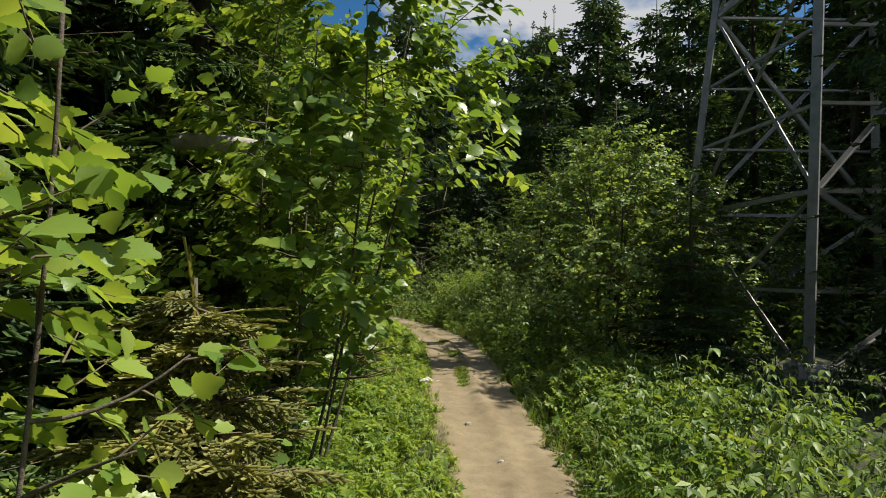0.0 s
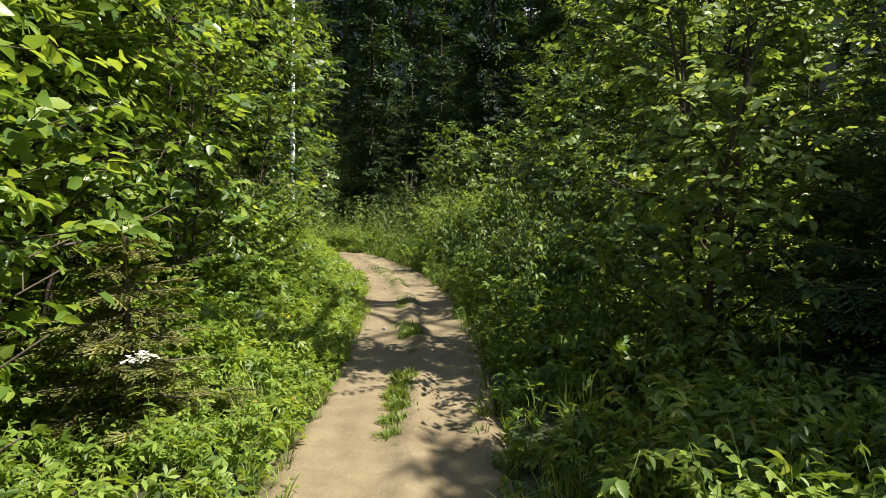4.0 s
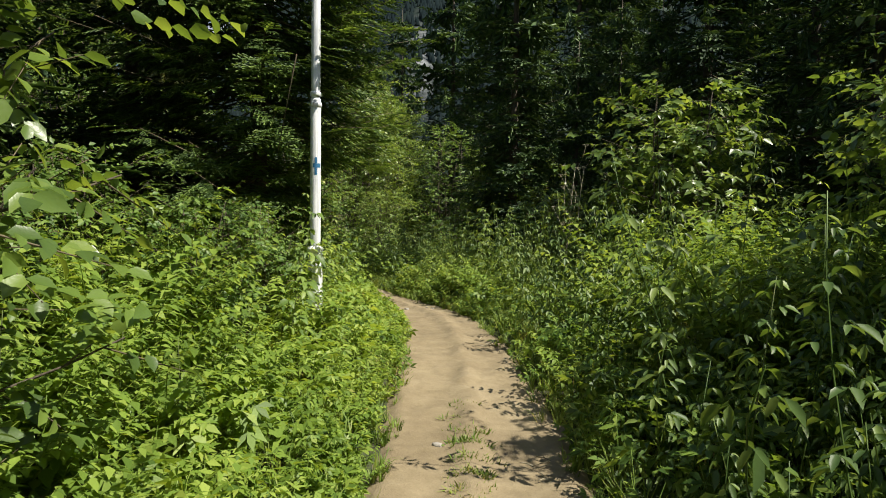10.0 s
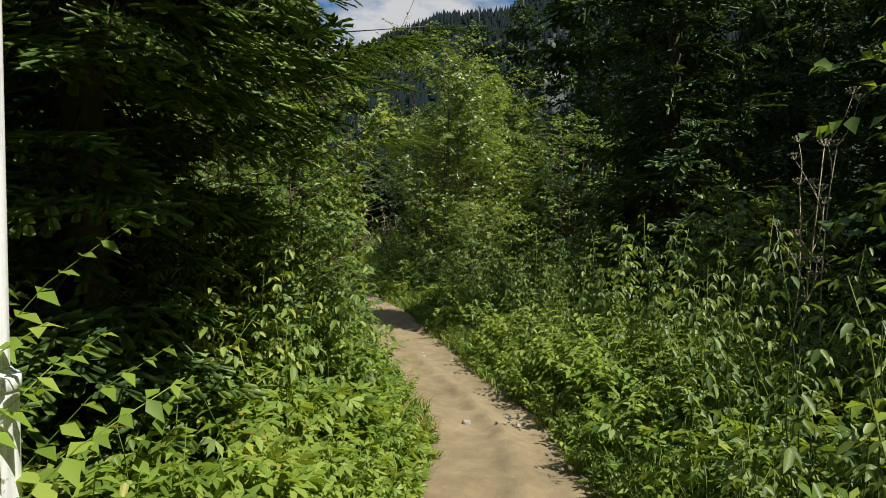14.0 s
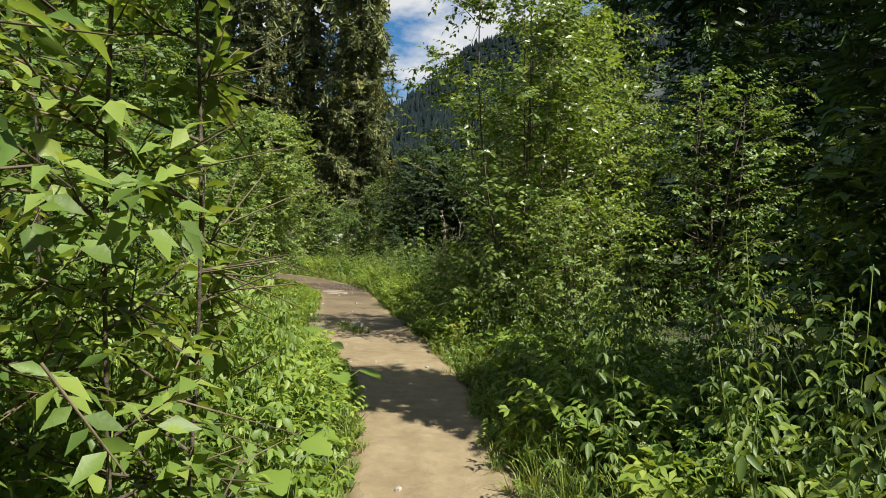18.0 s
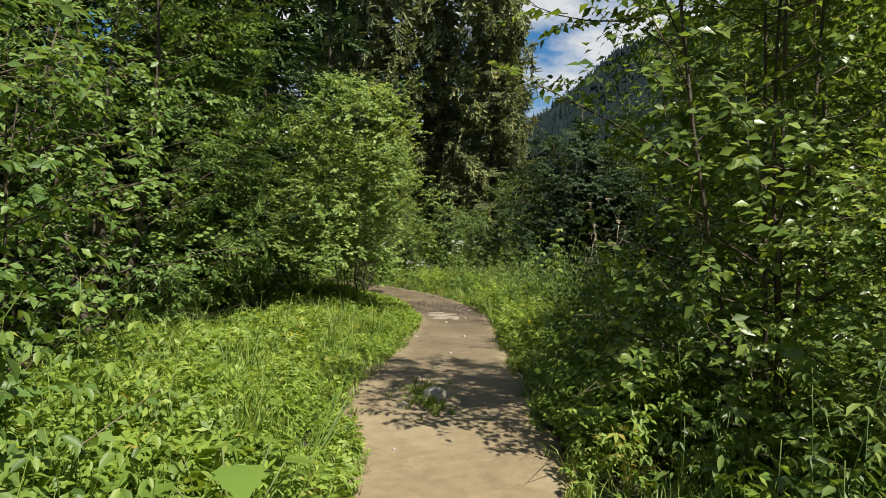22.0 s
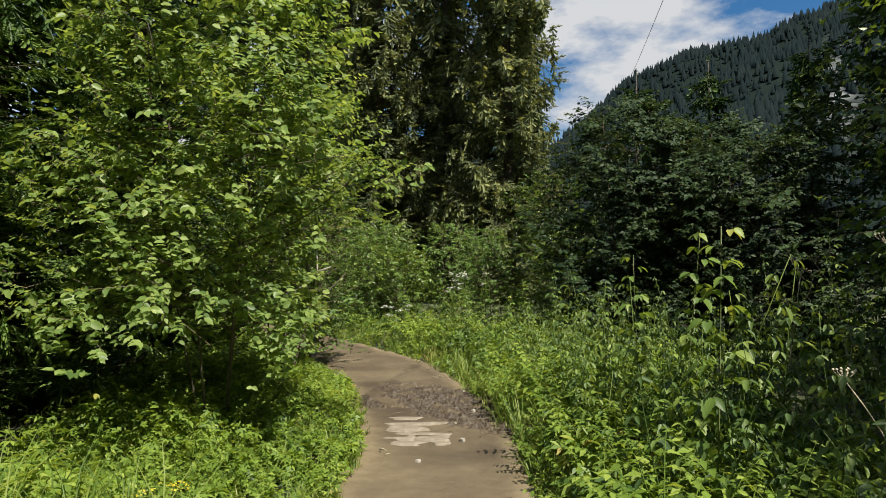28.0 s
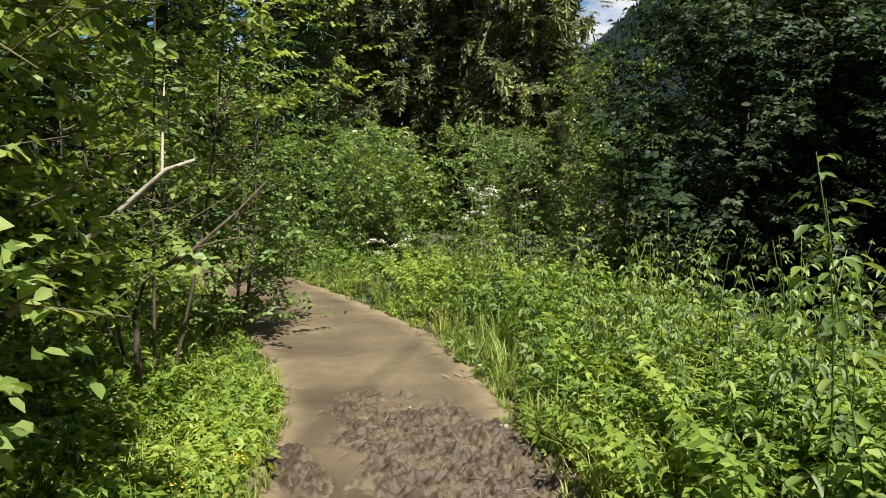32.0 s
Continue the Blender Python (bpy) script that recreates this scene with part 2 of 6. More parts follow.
def pole_material():
    """White enamel on the pipe, chipped and stained towards its foot by a coarse and a fine noise."""
    m, n, l, b = node_mat("chipped_white_paint")
    fine = noise_node(n, l, 22.0, 6.0, 0.7)
    co = n.new("ShaderNodeTexCoord")
    sep = n.new("ShaderNodeSeparateXYZ")
    l.new(co.outputs["Object"], sep.inputs[0])
    h = n.new("ShaderNodeMapRange")
    h.inputs["From Min"].default_value, h.inputs["From Max"].default_value = 0.0, 1.5
    h.inputs["To Min"].default_value, h.inputs["To Max"].default_value = 0.16, -0.12
    l.new(sep.outputs["Z"], h.inputs[0])
    a = n.new("ShaderNodeMath")
    l.new(fine.outputs[0], a.inputs[0])
    l.new(h.outputs[0], a.inputs[1])
    r = ramp_node(n, [(0.0, (0.8, 0.82, 0.84)), (0.6, (0.76, 0.78, 0.79)), (0.66, (0.3, 0.27, 0.22)), (0.8, (0.17, 0.14, 0.1))])
    l.new(a.outputs[0], r.inputs[0])
    # upright brush marks in the paint
    stretch = n.new("ShaderNodeMapping")
    stretch.inputs["Scale"].default_value = (75, 75, 2.2)
    l.new(co.outputs["Object"], stretch.inputs[0])
    brush = n.new("ShaderNodeTexNoise")
    brush.inputs["Scale"].default_value, brush.inputs["Detail"].default_value = 1.0, 4.0
    l.new(stretch.outputs[0], brush.inputs["Vector"])
    tone = ramp_node(n, [(0.38, (0.72, 0.73, 0.74)), (0.56, (1.0, 1.0, 1.0))])
    l.new(brush.outputs[0], tone.inputs[0])
    mul = n.new("ShaderNodeMixRGB")
    mul.blend_type = "MULTIPLY"
    mul.inputs[0].default_value = 1.0
    l.new(r.outputs[0], mul.inputs[1])
    l.new(tone.outputs[0], mul.inputs[2])
    l.new(mul.outputs[0], b.inputs["Base Color"])
    b.inputs["Roughness"].default_value = 0.42
    bp = n.new("ShaderNodeBump")
    bp.inputs["Strength"].default_value, bp.inputs["Distance"].default_value = 0.35, 0.004
    l.new(a.outputs[0], bp.inputs["Height"])
    l.new(bp.outputs[0], b.inputs["Normal"])
    return m


def path_material():
    """Trodden tan earth: broad drifts, grit, and wetter dark mud where the track is churned."""
    m, n, l, b = node_mat("trodden_earth")
    broad, mid, grit = noise_node(n, l, 0.9, 4.0), noise_node(n, l, 7.0, 6.0, 0.65), noise_node(n, l, 120.0, 4.0, 0.7)
    r = ramp_node(n, [(0.3, (0.135, 0.101, 0.055)), (0.5, (0.2, 0.156, 0.089)), (0.7, (0.27, 0.218, 0.131))])
    a = n.new("ShaderNodeMath")
    a.operation = "MULTIPLY_ADD"
    a.inputs[1].default_value = 0.45
    l.new(broad.outputs[0], a.inputs[0])
    c = n.new("ShaderNodeMath")
    c.operation = "MULTIPLY"
    c.inputs[1].default_value = 0.55
    l.new(mid.outputs[0], c.inputs[0])
    l.new(c.outputs[0], a.inputs[2])
    l.new(a.outputs[0], r.inputs[0])
    g = n.new("ShaderNodeMixRGB")
    g.blend_type = "OVERLAY"
    g.inputs[0].default_value = 0.35
    l.new(r.outputs[0], g.inputs[1])
    l.new(grit.outputs[0], g.inputs[2])
    wet = n.new("ShaderNodeAttribute")
    wet.attribute_name = "wet"
    mud = n.new("ShaderNodeMixRGB")
    mud.inputs[2].default_value = (0.05, 0.035, 0.022, 1)
    l.new(wet.outputs["Fac"], mud.inputs[0])
    l.new(g.outputs[0], mud.inputs[1])
    l.new(mud.outputs[0], b.inputs["Base Color"])
    rr = n.new("ShaderNodeMapRange")
    rr.inputs["To Min"].default_value, rr.inputs["To Max"].default_value = 0.92, 0.62
    l.new(wet.outputs["Fac"], rr.inputs[0])
    l.new(rr.outputs[0], b.inputs["Roughness"])
    b1 = n.new("ShaderNodeBump")
    b1.inputs["Strength"].default_value, b1.inputs["Distance"].default_value = 0.5, 0.03
    l.new(mid.outputs[0], b1.inputs["Height"])
    b2 = n.new("ShaderNodeBump")
    b2.inputs["Strength"].default_value, b2.inputs["Distance"].default_value = 0.45, 0.006
    l.new(grit.outputs[0], b2.inputs["Height"])
    l.new(b1.outputs[0], b2.inputs["Normal"])
    l.new(b2.outputs[0], b.inputs["Normal"])
    return m


M_POLE, M_PATH = pole_material(), path_material()

# ---- mesh helpers ----
rng = np.random.default_rng(7)


def mesh_of(name, verts, faces, flat=False):
    """verts (n, 3); faces: arrays of (m, k) vertex numbers."""
    me = bpy.data.meshes.new(name)
    faces = [np.asarray(f, np.int32) for f in faces if len(f)]
    me.vertices.add(len(verts))
    me.vertices.foreach_set("co", np.asarray(verts, np.float32).ravel())
    loops = np.concatenate([f.ravel() for f in faces])
    sizes = np.concatenate([np.full(len(f), f.shape[1], np.int32) for f in faces])
    me.loops.add(len(loops))
    me.loops.foreach_set("vertex_index", loops)
    me.polygons.add(len(sizes))
    me.polygons.foreach_set("loop_start", np.concatenate([[0], np.cumsum(sizes)[:-1]]).astype(np.int32))
    me.update(calc_edges=True)
    me.validate()
    if flat:
        me.shade_flat()
    return me


class Pile:
    """Gathers pieces of geometry for one mesh."""

    def __init__(self):
        self.v, self.f, self.n = [], {}, 0

    def add(self, verts, faces):
        verts = np.asarray(verts, float)
        for f in faces:
            f = np.asarray(f, np.int64)
            if len(f):
                self.f.setdefault(f.shape[1], []).append(f + self.n)
        self.v.append(verts)
        self.n += len(verts)

    def spread(self, tv, tf, pos, rot, size):
        """Copies of a template at places pos (k, 3), turned by rot (k, 3, 3), sized (k,) or (k, 3)."""
        k = len(pos)
        if not k:
            return
        size = np.asarray(size, float)
        size = size[:, None, None] if size.ndim == 1 else size[:, None, :]
        verts = np.einsum("kij,knj->kni", rot, tv[None] * size) + pos[:, None, :]
        step = (np.arange(k) * len(tv))[:, None, None]
        self.add(verts.reshape(-1, 3), [(np.asarray(f)[None] + step).reshape(-1, np.asarray(f).shape[1]) for f in tf])

    def mesh(self, name, flat=False):
        return mesh_of(name, np.concatenate(self.v), [np.concatenate(a) for a in self.f.values()], flat)


def unit(a):
    return a / np.maximum(np.linalg.norm(a, axis=-1, keepdims=True), 1e-9)


def turns(ahead, up):
    """Turns whose y axis is ahead and whose z axis is nearly up, as (k, 3, 3)."""
    y = unit(ahead)
    x = unit(np.cross(y, up))
    return np.stack([x, y, np.cross(x, y)], -1)


def tube(points, radii, sides=5):
    p, r = np.asarray(points, float), np.asarray(radii, float)
    d = unit(np.gradient(p, axis=0))
    side = unit(np.cross(d, np.where(np.abs(d[:, 2:3]) > 0.9, [[1.0, 0, 0]], [[0, 0, 1.0]])))
    other = np.cross(d, side)
    a = np.arange(sides) / sides * 2 * np.pi
    ring = side[:, None] * np.cos(a)[None, :, None] + other[:, None] * np.sin(a)[None, :, None]
    v = (p[:, None] + ring * r[:, None, None]).reshape(-1, 3)
    i, j = np.meshgrid(np.arange(len(p) - 1), np.arange(sides), indexing="ij")
    k = (j + 1) % sides
    f = np.stack([i * sides + j, i * sides + k, (i + 1) * sides + k, (i + 1) * sides + j], -1).reshape(-1, 4)
    cap = np.array([np.arange(sides) + (len(p) - 1) * sides])
    return v, [f, cap]


def part(name, me, material, parent=None, label=""):
    ob = new(name, me)
    me.materials.append(material)
    ob.parent = parent
    if label:
        ob["label"] = label
    return ob


def empty(name, x, y, z, label, category, group=""):
    ob = new(name)
    ob.empty_display_size = 0.2
    ob.location = (x, y, z)
    return tagged(ob, label, category, group)


# Leaf templates: base at the origin, tip at y = 1, folded along the midrib and drooping.
LEAF_V = np.array([(0, 0, 0), (0, 0.5, -0.05), (0, 1, -0.2), (-0.3, 0.28, 0.05), (-0.27, 0.66, 0.0), (0.3, 0.28, 0.05), (0.27, 0.66, 0.0)])
LEAF_F = [np.array([(0, 1, 2, 4, 3), (0, 5, 6, 2, 1)])]
SLIM_V = np.array([(0, 0, 0), (0, 0.5, -0.04), (0, 1, -0.22), (-0.17, 0.42, 0.04), (0.17, 0.42, 0.04)])
SLIM_F = [np.array([(0, 1, 2, 3), (0, 4, 2, 1)])]
KITE_V = np.array([(0, 0, 0), (0, 0.5, -0.06), (0, 1, -0.2), (-0.3, 0.42, 0.06), (0.3, 0.42, 0.06)])
LOBED_V = np.array([(0, 0, 0), (-0.17, 0.58, 0.05), (0, 1, -0.14), (0.17, 0.58, 0.05), (0, 0.08, 0), (-0.5, 0.32, 0.06), (-0.66, 0.74, -0.1), (-0.2, 0.45, 0.04),
                    (0, 0.08, 0), (0.2, 0.45, 0.04), (0.66, 0.74, -0.1), (0.5, 0.32, 0.06)])
LOBED_F = [np.array([(0, 3, 2, 1), (4, 7, 6, 5), (8, 11, 10, 9)])]
LANCE_V = LEAF_V * [0.72, 1.0, 1.3]


def toothed(half, teeth=5, droop=0.22, fold=0.07):
    """A pointed oval leaf with a coarsely toothed edge; half: its widest half-width, of a leaf of length 1."""
    y = np.linspace(0, 1, teeth + 1)
    out = lambda t: half * np.sin(np.pi * np.clip(t, 0, 1) ** 0.72) ** 0.85
    v = [(0, t, -droop * t * t) for t in y]
    f = []
    for s in (-1, 1):
        edge = [0]
        for i in range(teeth):
            tip, notch = y[i] + 0.62 / teeth, y[i + 1]
            v.append((s * (out(tip) * 1.04 + 0.012), tip + 0.03, fold * out(tip) / half - droop * tip * tip))
            edge.append(len(v) - 1)
            if i < teeth - 1:
                v.append((s * out(notch) * 0.88, notch - 0.01, fold * 0.8 * out(notch) / half - droop * notch * notch))
                edge.append(len(v) - 1)
            else:
                edge.append(teeth)
        for i in range(teeth):
            ring = [i, edge[2 * i], edge[2 * i + 1], edge[2 * i + 2], i + 1]
            ring = list(dict.fromkeys(ring))
            f.append(tuple(ring if s < 0 else ring[::-1]))
    return np.array(v, float), [np.array([q for q in f if len(q) == n]) for n in (3, 4, 5) if any(len(q) == n for q in f)]


BIG_V, BIG_F = toothed(0.42)

# ---- the plan: the line of the path, its width, and the lie of the land ----
WAY = np.array([(-7, -12), (-4, -7), (-1.2, -2.5), (0.5, 0), (2.05, 3.2), (2.95, 5.2), (3.46, 6.7), (4.18, 8.5), (4.67, 9.8), (5.1, 11.1), (5.55, 12.8), (5.83, 14.5),
                (6.12, 17), (6.16, 19), (6.05, 20.4), (5.72, 21.6), (5.25, 23), (4.58, 25.1), (3.9, 27), (2.95, 29), (2.1, 30.45), (1.1, 33),
                (0.25, 35), (-0.7, 37), (-1.75, 38.5), (-2.5, 39.5), (-4.2, 41.1), (-6.8, 43), (-10.5, 45.2), (-16, 48)], float)
HALF = np.array([0.5] * 4 + [0.45, 0.52, 0.53, 0.53, 0.55, 0.54, 0.54, 0.56, 0.53, 0.49, 0.46, 0.46, 0.5, 0.52, 0.6, 0.7, 0.84, 0.8, 0.75, 0.72, 0.78, 0.8, 0.88, 0.8, 0.7, 0.7])
GROUND = np.array([(-12, 0.0), (0, -0.1), (3, -0.2), (4.2, -0.25), (5.3, -0.2), (6.3, -0.08), (8, 0.0), (10.9, 0.1), (14, 0.1), (18, 0.11), (19.3, 0.06), (20.4, -0.03),
                   (22, -0.12), (25, -0.19), (28.4, -0.23), (30.5, -0.21), (31.6, -0.26), (32.7, -0.35), (35.6, -0.4), (48, -0.4)])


def smooth_line(knots, per=10):
    """Catmull-Rom through the knots."""
    k = np.vstack([2 * knots[0] - knots[1], knots, 2 * knots[-1] - knots[-2]])
    u = np.linspace(0, 1, per, endpoint=False)[:, None]
    out = []
    for a, b, c, d in zip(k[:-3], k[1:-2], k[2:-1], k[3:]):
        out.append(0.5 * (2 * b + (c - a) * u + (2 * a - 5 * b + 4 * c - d) * u**2 + (3 * b - a - 3 * c + d) * u**3))
    return np.vstack([*out, knots[-1:]])


LINE = smooth_line(np.column_stack([WAY, HALF]))
LINE, LINE_HALF = LINE[:, :2], LINE[:, 2]
LINE_DIR = unit(np.gradient(LINE, axis=0))
STEP = np.r_[0, np.cumsum(np.linalg.norm(np.diff(LINE, axis=0), axis=1))]


def beside(x, y):
    """Signed distance from the path's edge outwards (negative on the path), side (-1 left, +1 right), and the y abreast on the path."""
    q = np.column_stack([np.ravel(x), np.ravel(y)])
    d, s, at = np.empty(len(q)), np.empty(len(q)), np.empty(len(q), int)
    for lo in range(0, len(q), 20000):
        c = q[lo:lo + 20000]
        d2 = ((c[:, None] - LINE[None]) ** 2).sum(-1)
        i = d2.argmin(1)
        o = c - LINE[i]
        s[lo:lo + 20000] = np.where(o[:, 0] * LINE_DIR[i, 1] - o[:, 1] * LINE_DIR[i, 0] > 0, 1, -1)
        d[lo:lo + 20000] = np.sqrt(d2[np.arange(len(c)), i]) - LINE_HALF[i]
        at[lo:lo + 20000] = i
    return d, s, LINE[at, 1]


def swell(x, y, size, seed=0.0):
    """Smooth random waves between about -1 and 1."""
    x, y = np.asarray(x, float) / size, np.asarray(y, float) / size
    return (np.sin(1.7 * x + 2.3 * y + seed) + np.sin(2.9 * x - 1.3 * y + 1.7 * seed + 1) + np.sin(-1.1 * x + 3.7 * y + 2.3 * seed + 2)
            + 0.6 * np.sin(5.3 * x + 4.1 * y + seed) + 0.6 * np.sin(4.7 * x - 6.1 * y + 3 * seed)) / 3.2


def land(x, y):
    """Height of the ground."""
    x, y = np.asarray(x, float), np.asarray(y, float)
    shape = np.broadcast(x, y).shape
    x, y = np.broadcast_to(x, shape), np.broadcast_to(y, shape)
    d, s, at = beside(x, y)
    d, at = d.reshape(shape), at.reshape(shape)
    away = np.clip(d / 3.0, 0, 1)
    return np.interp(at, GROUND[:, 0], GROUND[:, 1]) - 0.035 + away * (0.1 * swell(x, y, 2.5) + 0.05) + 0.02 * swell(x, y, 0.7, 3)


def land_at(x, y):
    return float(land(np.array([x]), np.array([y]))[0])

# ---- ground and path ----
def make_ground():
    """One sheet: fine near the path, coarse out to the horizon."""
    near = 36.0
    xs = np.unique(np.r_[np.linspace(-near, 44, 170), -3000, -1200, -500, -200, -90, 90, 200, 500, 1200, 3000])
    ys = np.unique(np.r_[np.linspace(-18, 78, 200), -3000, -1200, -400, -120, -50, 110, 180, 400, 900, 3000])
    gx, gy = np.meshgrid(xs, ys, indexing="ij")
    z = land(gx, gy)
    far = (gx < -near) | (gx > 44) | (gy < -18) | (gy > 78)
    z = np.where(far, -0.4, z)
    d, _, _ = beside(gx, gy)
    d = d.reshape(gx.shape)
    z = z - 0.06 * np.clip(1 - np.maximum(d, 0) / 0.12, 0, 1)
    n, m = gx.shape
    i, j = np.meshgrid(np.arange(n - 1), np.arange(m - 1), indexing="ij")
    f = np.stack([i * m + j, (i + 1) * m + j, (i + 1) * m + j + 1, i * m + j + 1], -1).reshape(-1, 4)
    me = mesh_of("ground", np.stack([gx, gy, z], -1).reshape(-1, 3), [f])
    tagged(part("ground", me, M_FLOOR), "dark mossy forest floor with leaf litter", "ground", kind="structure")


def mud_mask(x, y):
    """How churned the path is: a strip on its outer side just before the bend, with a small outlier."""
    out = 0
    for mx, my, ln, wd in ((-1.38, 38.56, 1.4, 0.5), (-2.27, 38.22, 0.3, 0.13)):
        u, w = (x - mx) * 0.81 - (y - my) * 0.586, (x - mx) * 0.586 + (y - my) * 0.81
        out = np.maximum(out, np.clip(1.25 - np.hypot(u / ln, w / wd) + 0.28 * swell(x, y, 0.3, 5) + 0.12 * swell(x, y, 0.09, 2), 0, 1))
    return out


def make_mud():
    """Hoof-churned mud: pits with pressed-up rims between ragged ridges."""
    r = np.random.default_rng(77)
    u, w = np.meshgrid(np.linspace(-2.0, 2.1, 330), np.linspace(-0.85, 0.8, 132), indexing="ij")
    x, y = -1.35 + 0.81 * u + 0.586 * w, 38.42 - 0.586 * u + 0.81 * w
    mask = mud_mask(x, y)
    d, _, _ = beside(x, y)
    a = 1 + d.reshape(x.shape) / 0.75
    base = np.interp(y, GROUND[:, 0], GROUND[:, 1]) - 0.02 * (1 - a**2) + 0.014 * swell(x, y, 0.45) + 0.008 * swell(x, y, 0.13, 2)
    lump = 0.0

    def torn(cell):
        """Random heights on a grid of that cell size, joined smoothly."""
        g = r.normal(0, 1, (int(4.4 / cell) + 3, int(1.8 / cell) + 3))
        p, q = (u + 2.05) / cell, (w + 0.9) / cell
        a0, b0 = p.astype(int), q.astype(int)
        fa, fb = p - a0, q - b0
        fa, fb = fa * fa * (3 - 2 * fa), fb * fb * (3 - 2 * fb)
        return (g[a0, b0] * (1 - fa) + g[a0 + 1, b0] * fa) * (1 - fb) + (g[a0, b0 + 1] * (1 - fa) + g[a0 + 1, b0 + 1] * fa) * fb

    for cell, high in ((0.21, 0.007), (0.1, 0.007), (0.052, 0.011), (0.028, 0.012), (0.016, 0.009)):
        lump = lump + high * (torn(cell) - 0.9 * np.abs(torn(cell * 0.9)) + 0.5)
    for k in range(70):
        cu, cw, turn = r.uniform(-1.7, 1.8), r.normal(-0.02, 0.28), r.normal(0.4, 1.0)
        la, lb = 0.025 + 0.06 * r.random(), 0.014 + 0.022 * r.random()
        p, q = (u - cu) * math.cos(turn) + (w - cw) * math.sin(turn), -(u - cu) * math.sin(turn) + (w - cw) * math.cos(turn)
        lump = lump - r.uniform(0.02, 0.055) * np.exp(-np.hypot(p / la, q / lb) ** 2 * (1 + 0.8 * np.clip(torn(0.05), -0.8, 1)))
    fade = np.clip(mask * 3.2, 0, 1)
    z = base + 0.008 - 0.02 * (1 - fade) + lump * fade
    n, m = x.shape
    i, j = np.meshgrid(np.arange(n - 1), np.arange(m - 1), indexing="ij")
    keep = (mask[:-1, :-1] > 0.02).ravel()
    f = np.stack([i * m + j, (i + 1) * m + j, (i + 1) * m + j + 1, i * m + j + 1], -1).reshape(-1, 4)[keep]
    me = mesh_of("mud_patch", np.stack([x, y, z], -1).reshape(-1, 3), [f])
    at = me.attributes.new("wet", "FLOAT", "POINT")
    at.data.foreach_set("value", np.clip(0.5 + 0.6 * fade * (0.8 + 0.5 * swell(x, y, 0.2, 9)), 0, 1).ravel().astype(np.float32))
    tagged(part("mud_patch", me, M_PATH), "churned brown mud with dark hoof holes", "mud", kind="structure")


def make_path():
    """The trodden track: two shallow ruts, a low middle ridge, ragged edges and one churned muddy place."""
    along = np.linspace(0, STEP[-1], 1150)
    px, py = np.interp(along, STEP, LINE[:, 0]), np.interp(along, STEP, LINE[:, 1])
    half = np.interp(along, STEP, LINE_HALF)
    dx, dy = np.gradient(px), np.gradient(py)
    ln = np.hypot(dx, dy)
    nx, ny = dy / ln, -dx / ln
    u = np.linspace(-1.16, 1.16, 35)
    rag = 1 + 0.03 * np.sin(along * 1.1)[:, None] * np.sign(u)[None] + 0.035 * swell(along[:, None] * 1.0, np.sign(u)[None] * 9.0, 0.6) + 0.03 * swell(along[:, None] * 1.0, np.sign(u)[None] * 5.0, 0.13, 3)
    off = u[None] * half[:, None] * rag
    gx, gy = px[:, None] + nx[:, None] * off, py[:, None] + ny[:, None] * off
    base = np.interp(gy, GROUND[:, 0], GROUND[:, 1])
    a = np.abs(u)[None]
    edge = np.clip((a - 0.94) / 0.22, 0, 1)
    ridge = np.exp(-((u[None] - 0.05 + 0.12 * np.sin(along * 0.5)[:, None]) / 0.2) ** 2) * np.clip((13 - np.abs(gy - 14)) / 5, 0, 1)
    z = base - 0.02 * (1 - a**2) + 0.042 * ridge * (1 + 0.5 * swell(gx, gy, 0.16, 6)) - 0.07 * edge + 0.014 * swell(gx, gy, 0.45) + 0.008 * swell(gx, gy, 0.13, 2)
    # the churned mud is a finer mesh let into the path
    mud = mud_mask(gx, gy)
    z = z - 0.1 * np.clip(mud * 4 - 0.8, 0, 1)
    soft_wet = np.clip(mud * 1.3, 0, 0.75)
    damp = (0.45 + 0.4 * np.clip((gy - 34) / 3, 0, 1)) * np.clip((gy - 28.5) / 4, 0, 1) * (1 - 0.9 * np.clip((a - 0.72) / 0.28, 0, 1)) * (0.8 + 0.3 * swell(gx, gy, 0.9, 2))
    n, m = gx.shape
    i, j = np.meshgrid(np.arange(n - 1), np.arange(m - 1), indexing="ij")
    f = np.stack([i * m + j, i * m + j + 1, (i + 1) * m + j + 1, (i + 1) * m + j], -1)[:, ::-1].reshape(-1, 4)
    f = f[:, ::-1]
    me = mesh_of("path", np.stack([gx, gy, z], -1).reshape(-1, 3), [f])
    at = me.attributes.new("wet", "FLOAT", "POINT")
    at.data.foreach_set("value", np.clip(np.maximum(soft_wet, damp), 0, 1).ravel().astype(np.float32))
    tagged(part("path", me, M_PATH), "narrow trodden path of tan earth with shallow ruts", "path", kind="structure")


make_ground()
make_path()
make_mud()


# ---- trees ----
def bent(a, b, bow, n=5):
    """A polyline from a to b that bows by the vector bow."""
    u = np.linspace(0, 1, n)[:, None]
    return a + (b - a) * u + bow * (4 * u * (1 - u))


def one_tube(points, radii, sides):
    p = Pile()
    p.add(*tube(points, radii, sides))
    return p.mesh("trunk")


def keep_clear(pos, top=2.4):
    """Which places are out of the walker's way."""
    d, _, _ = beside(pos[:, 0], pos[:, 1])
    return (d > 0.06 + 0.28 * np.clip((pos[:, 2] - 0.5) / 0.5, 0, 1)) | (pos[:, 2] > top)


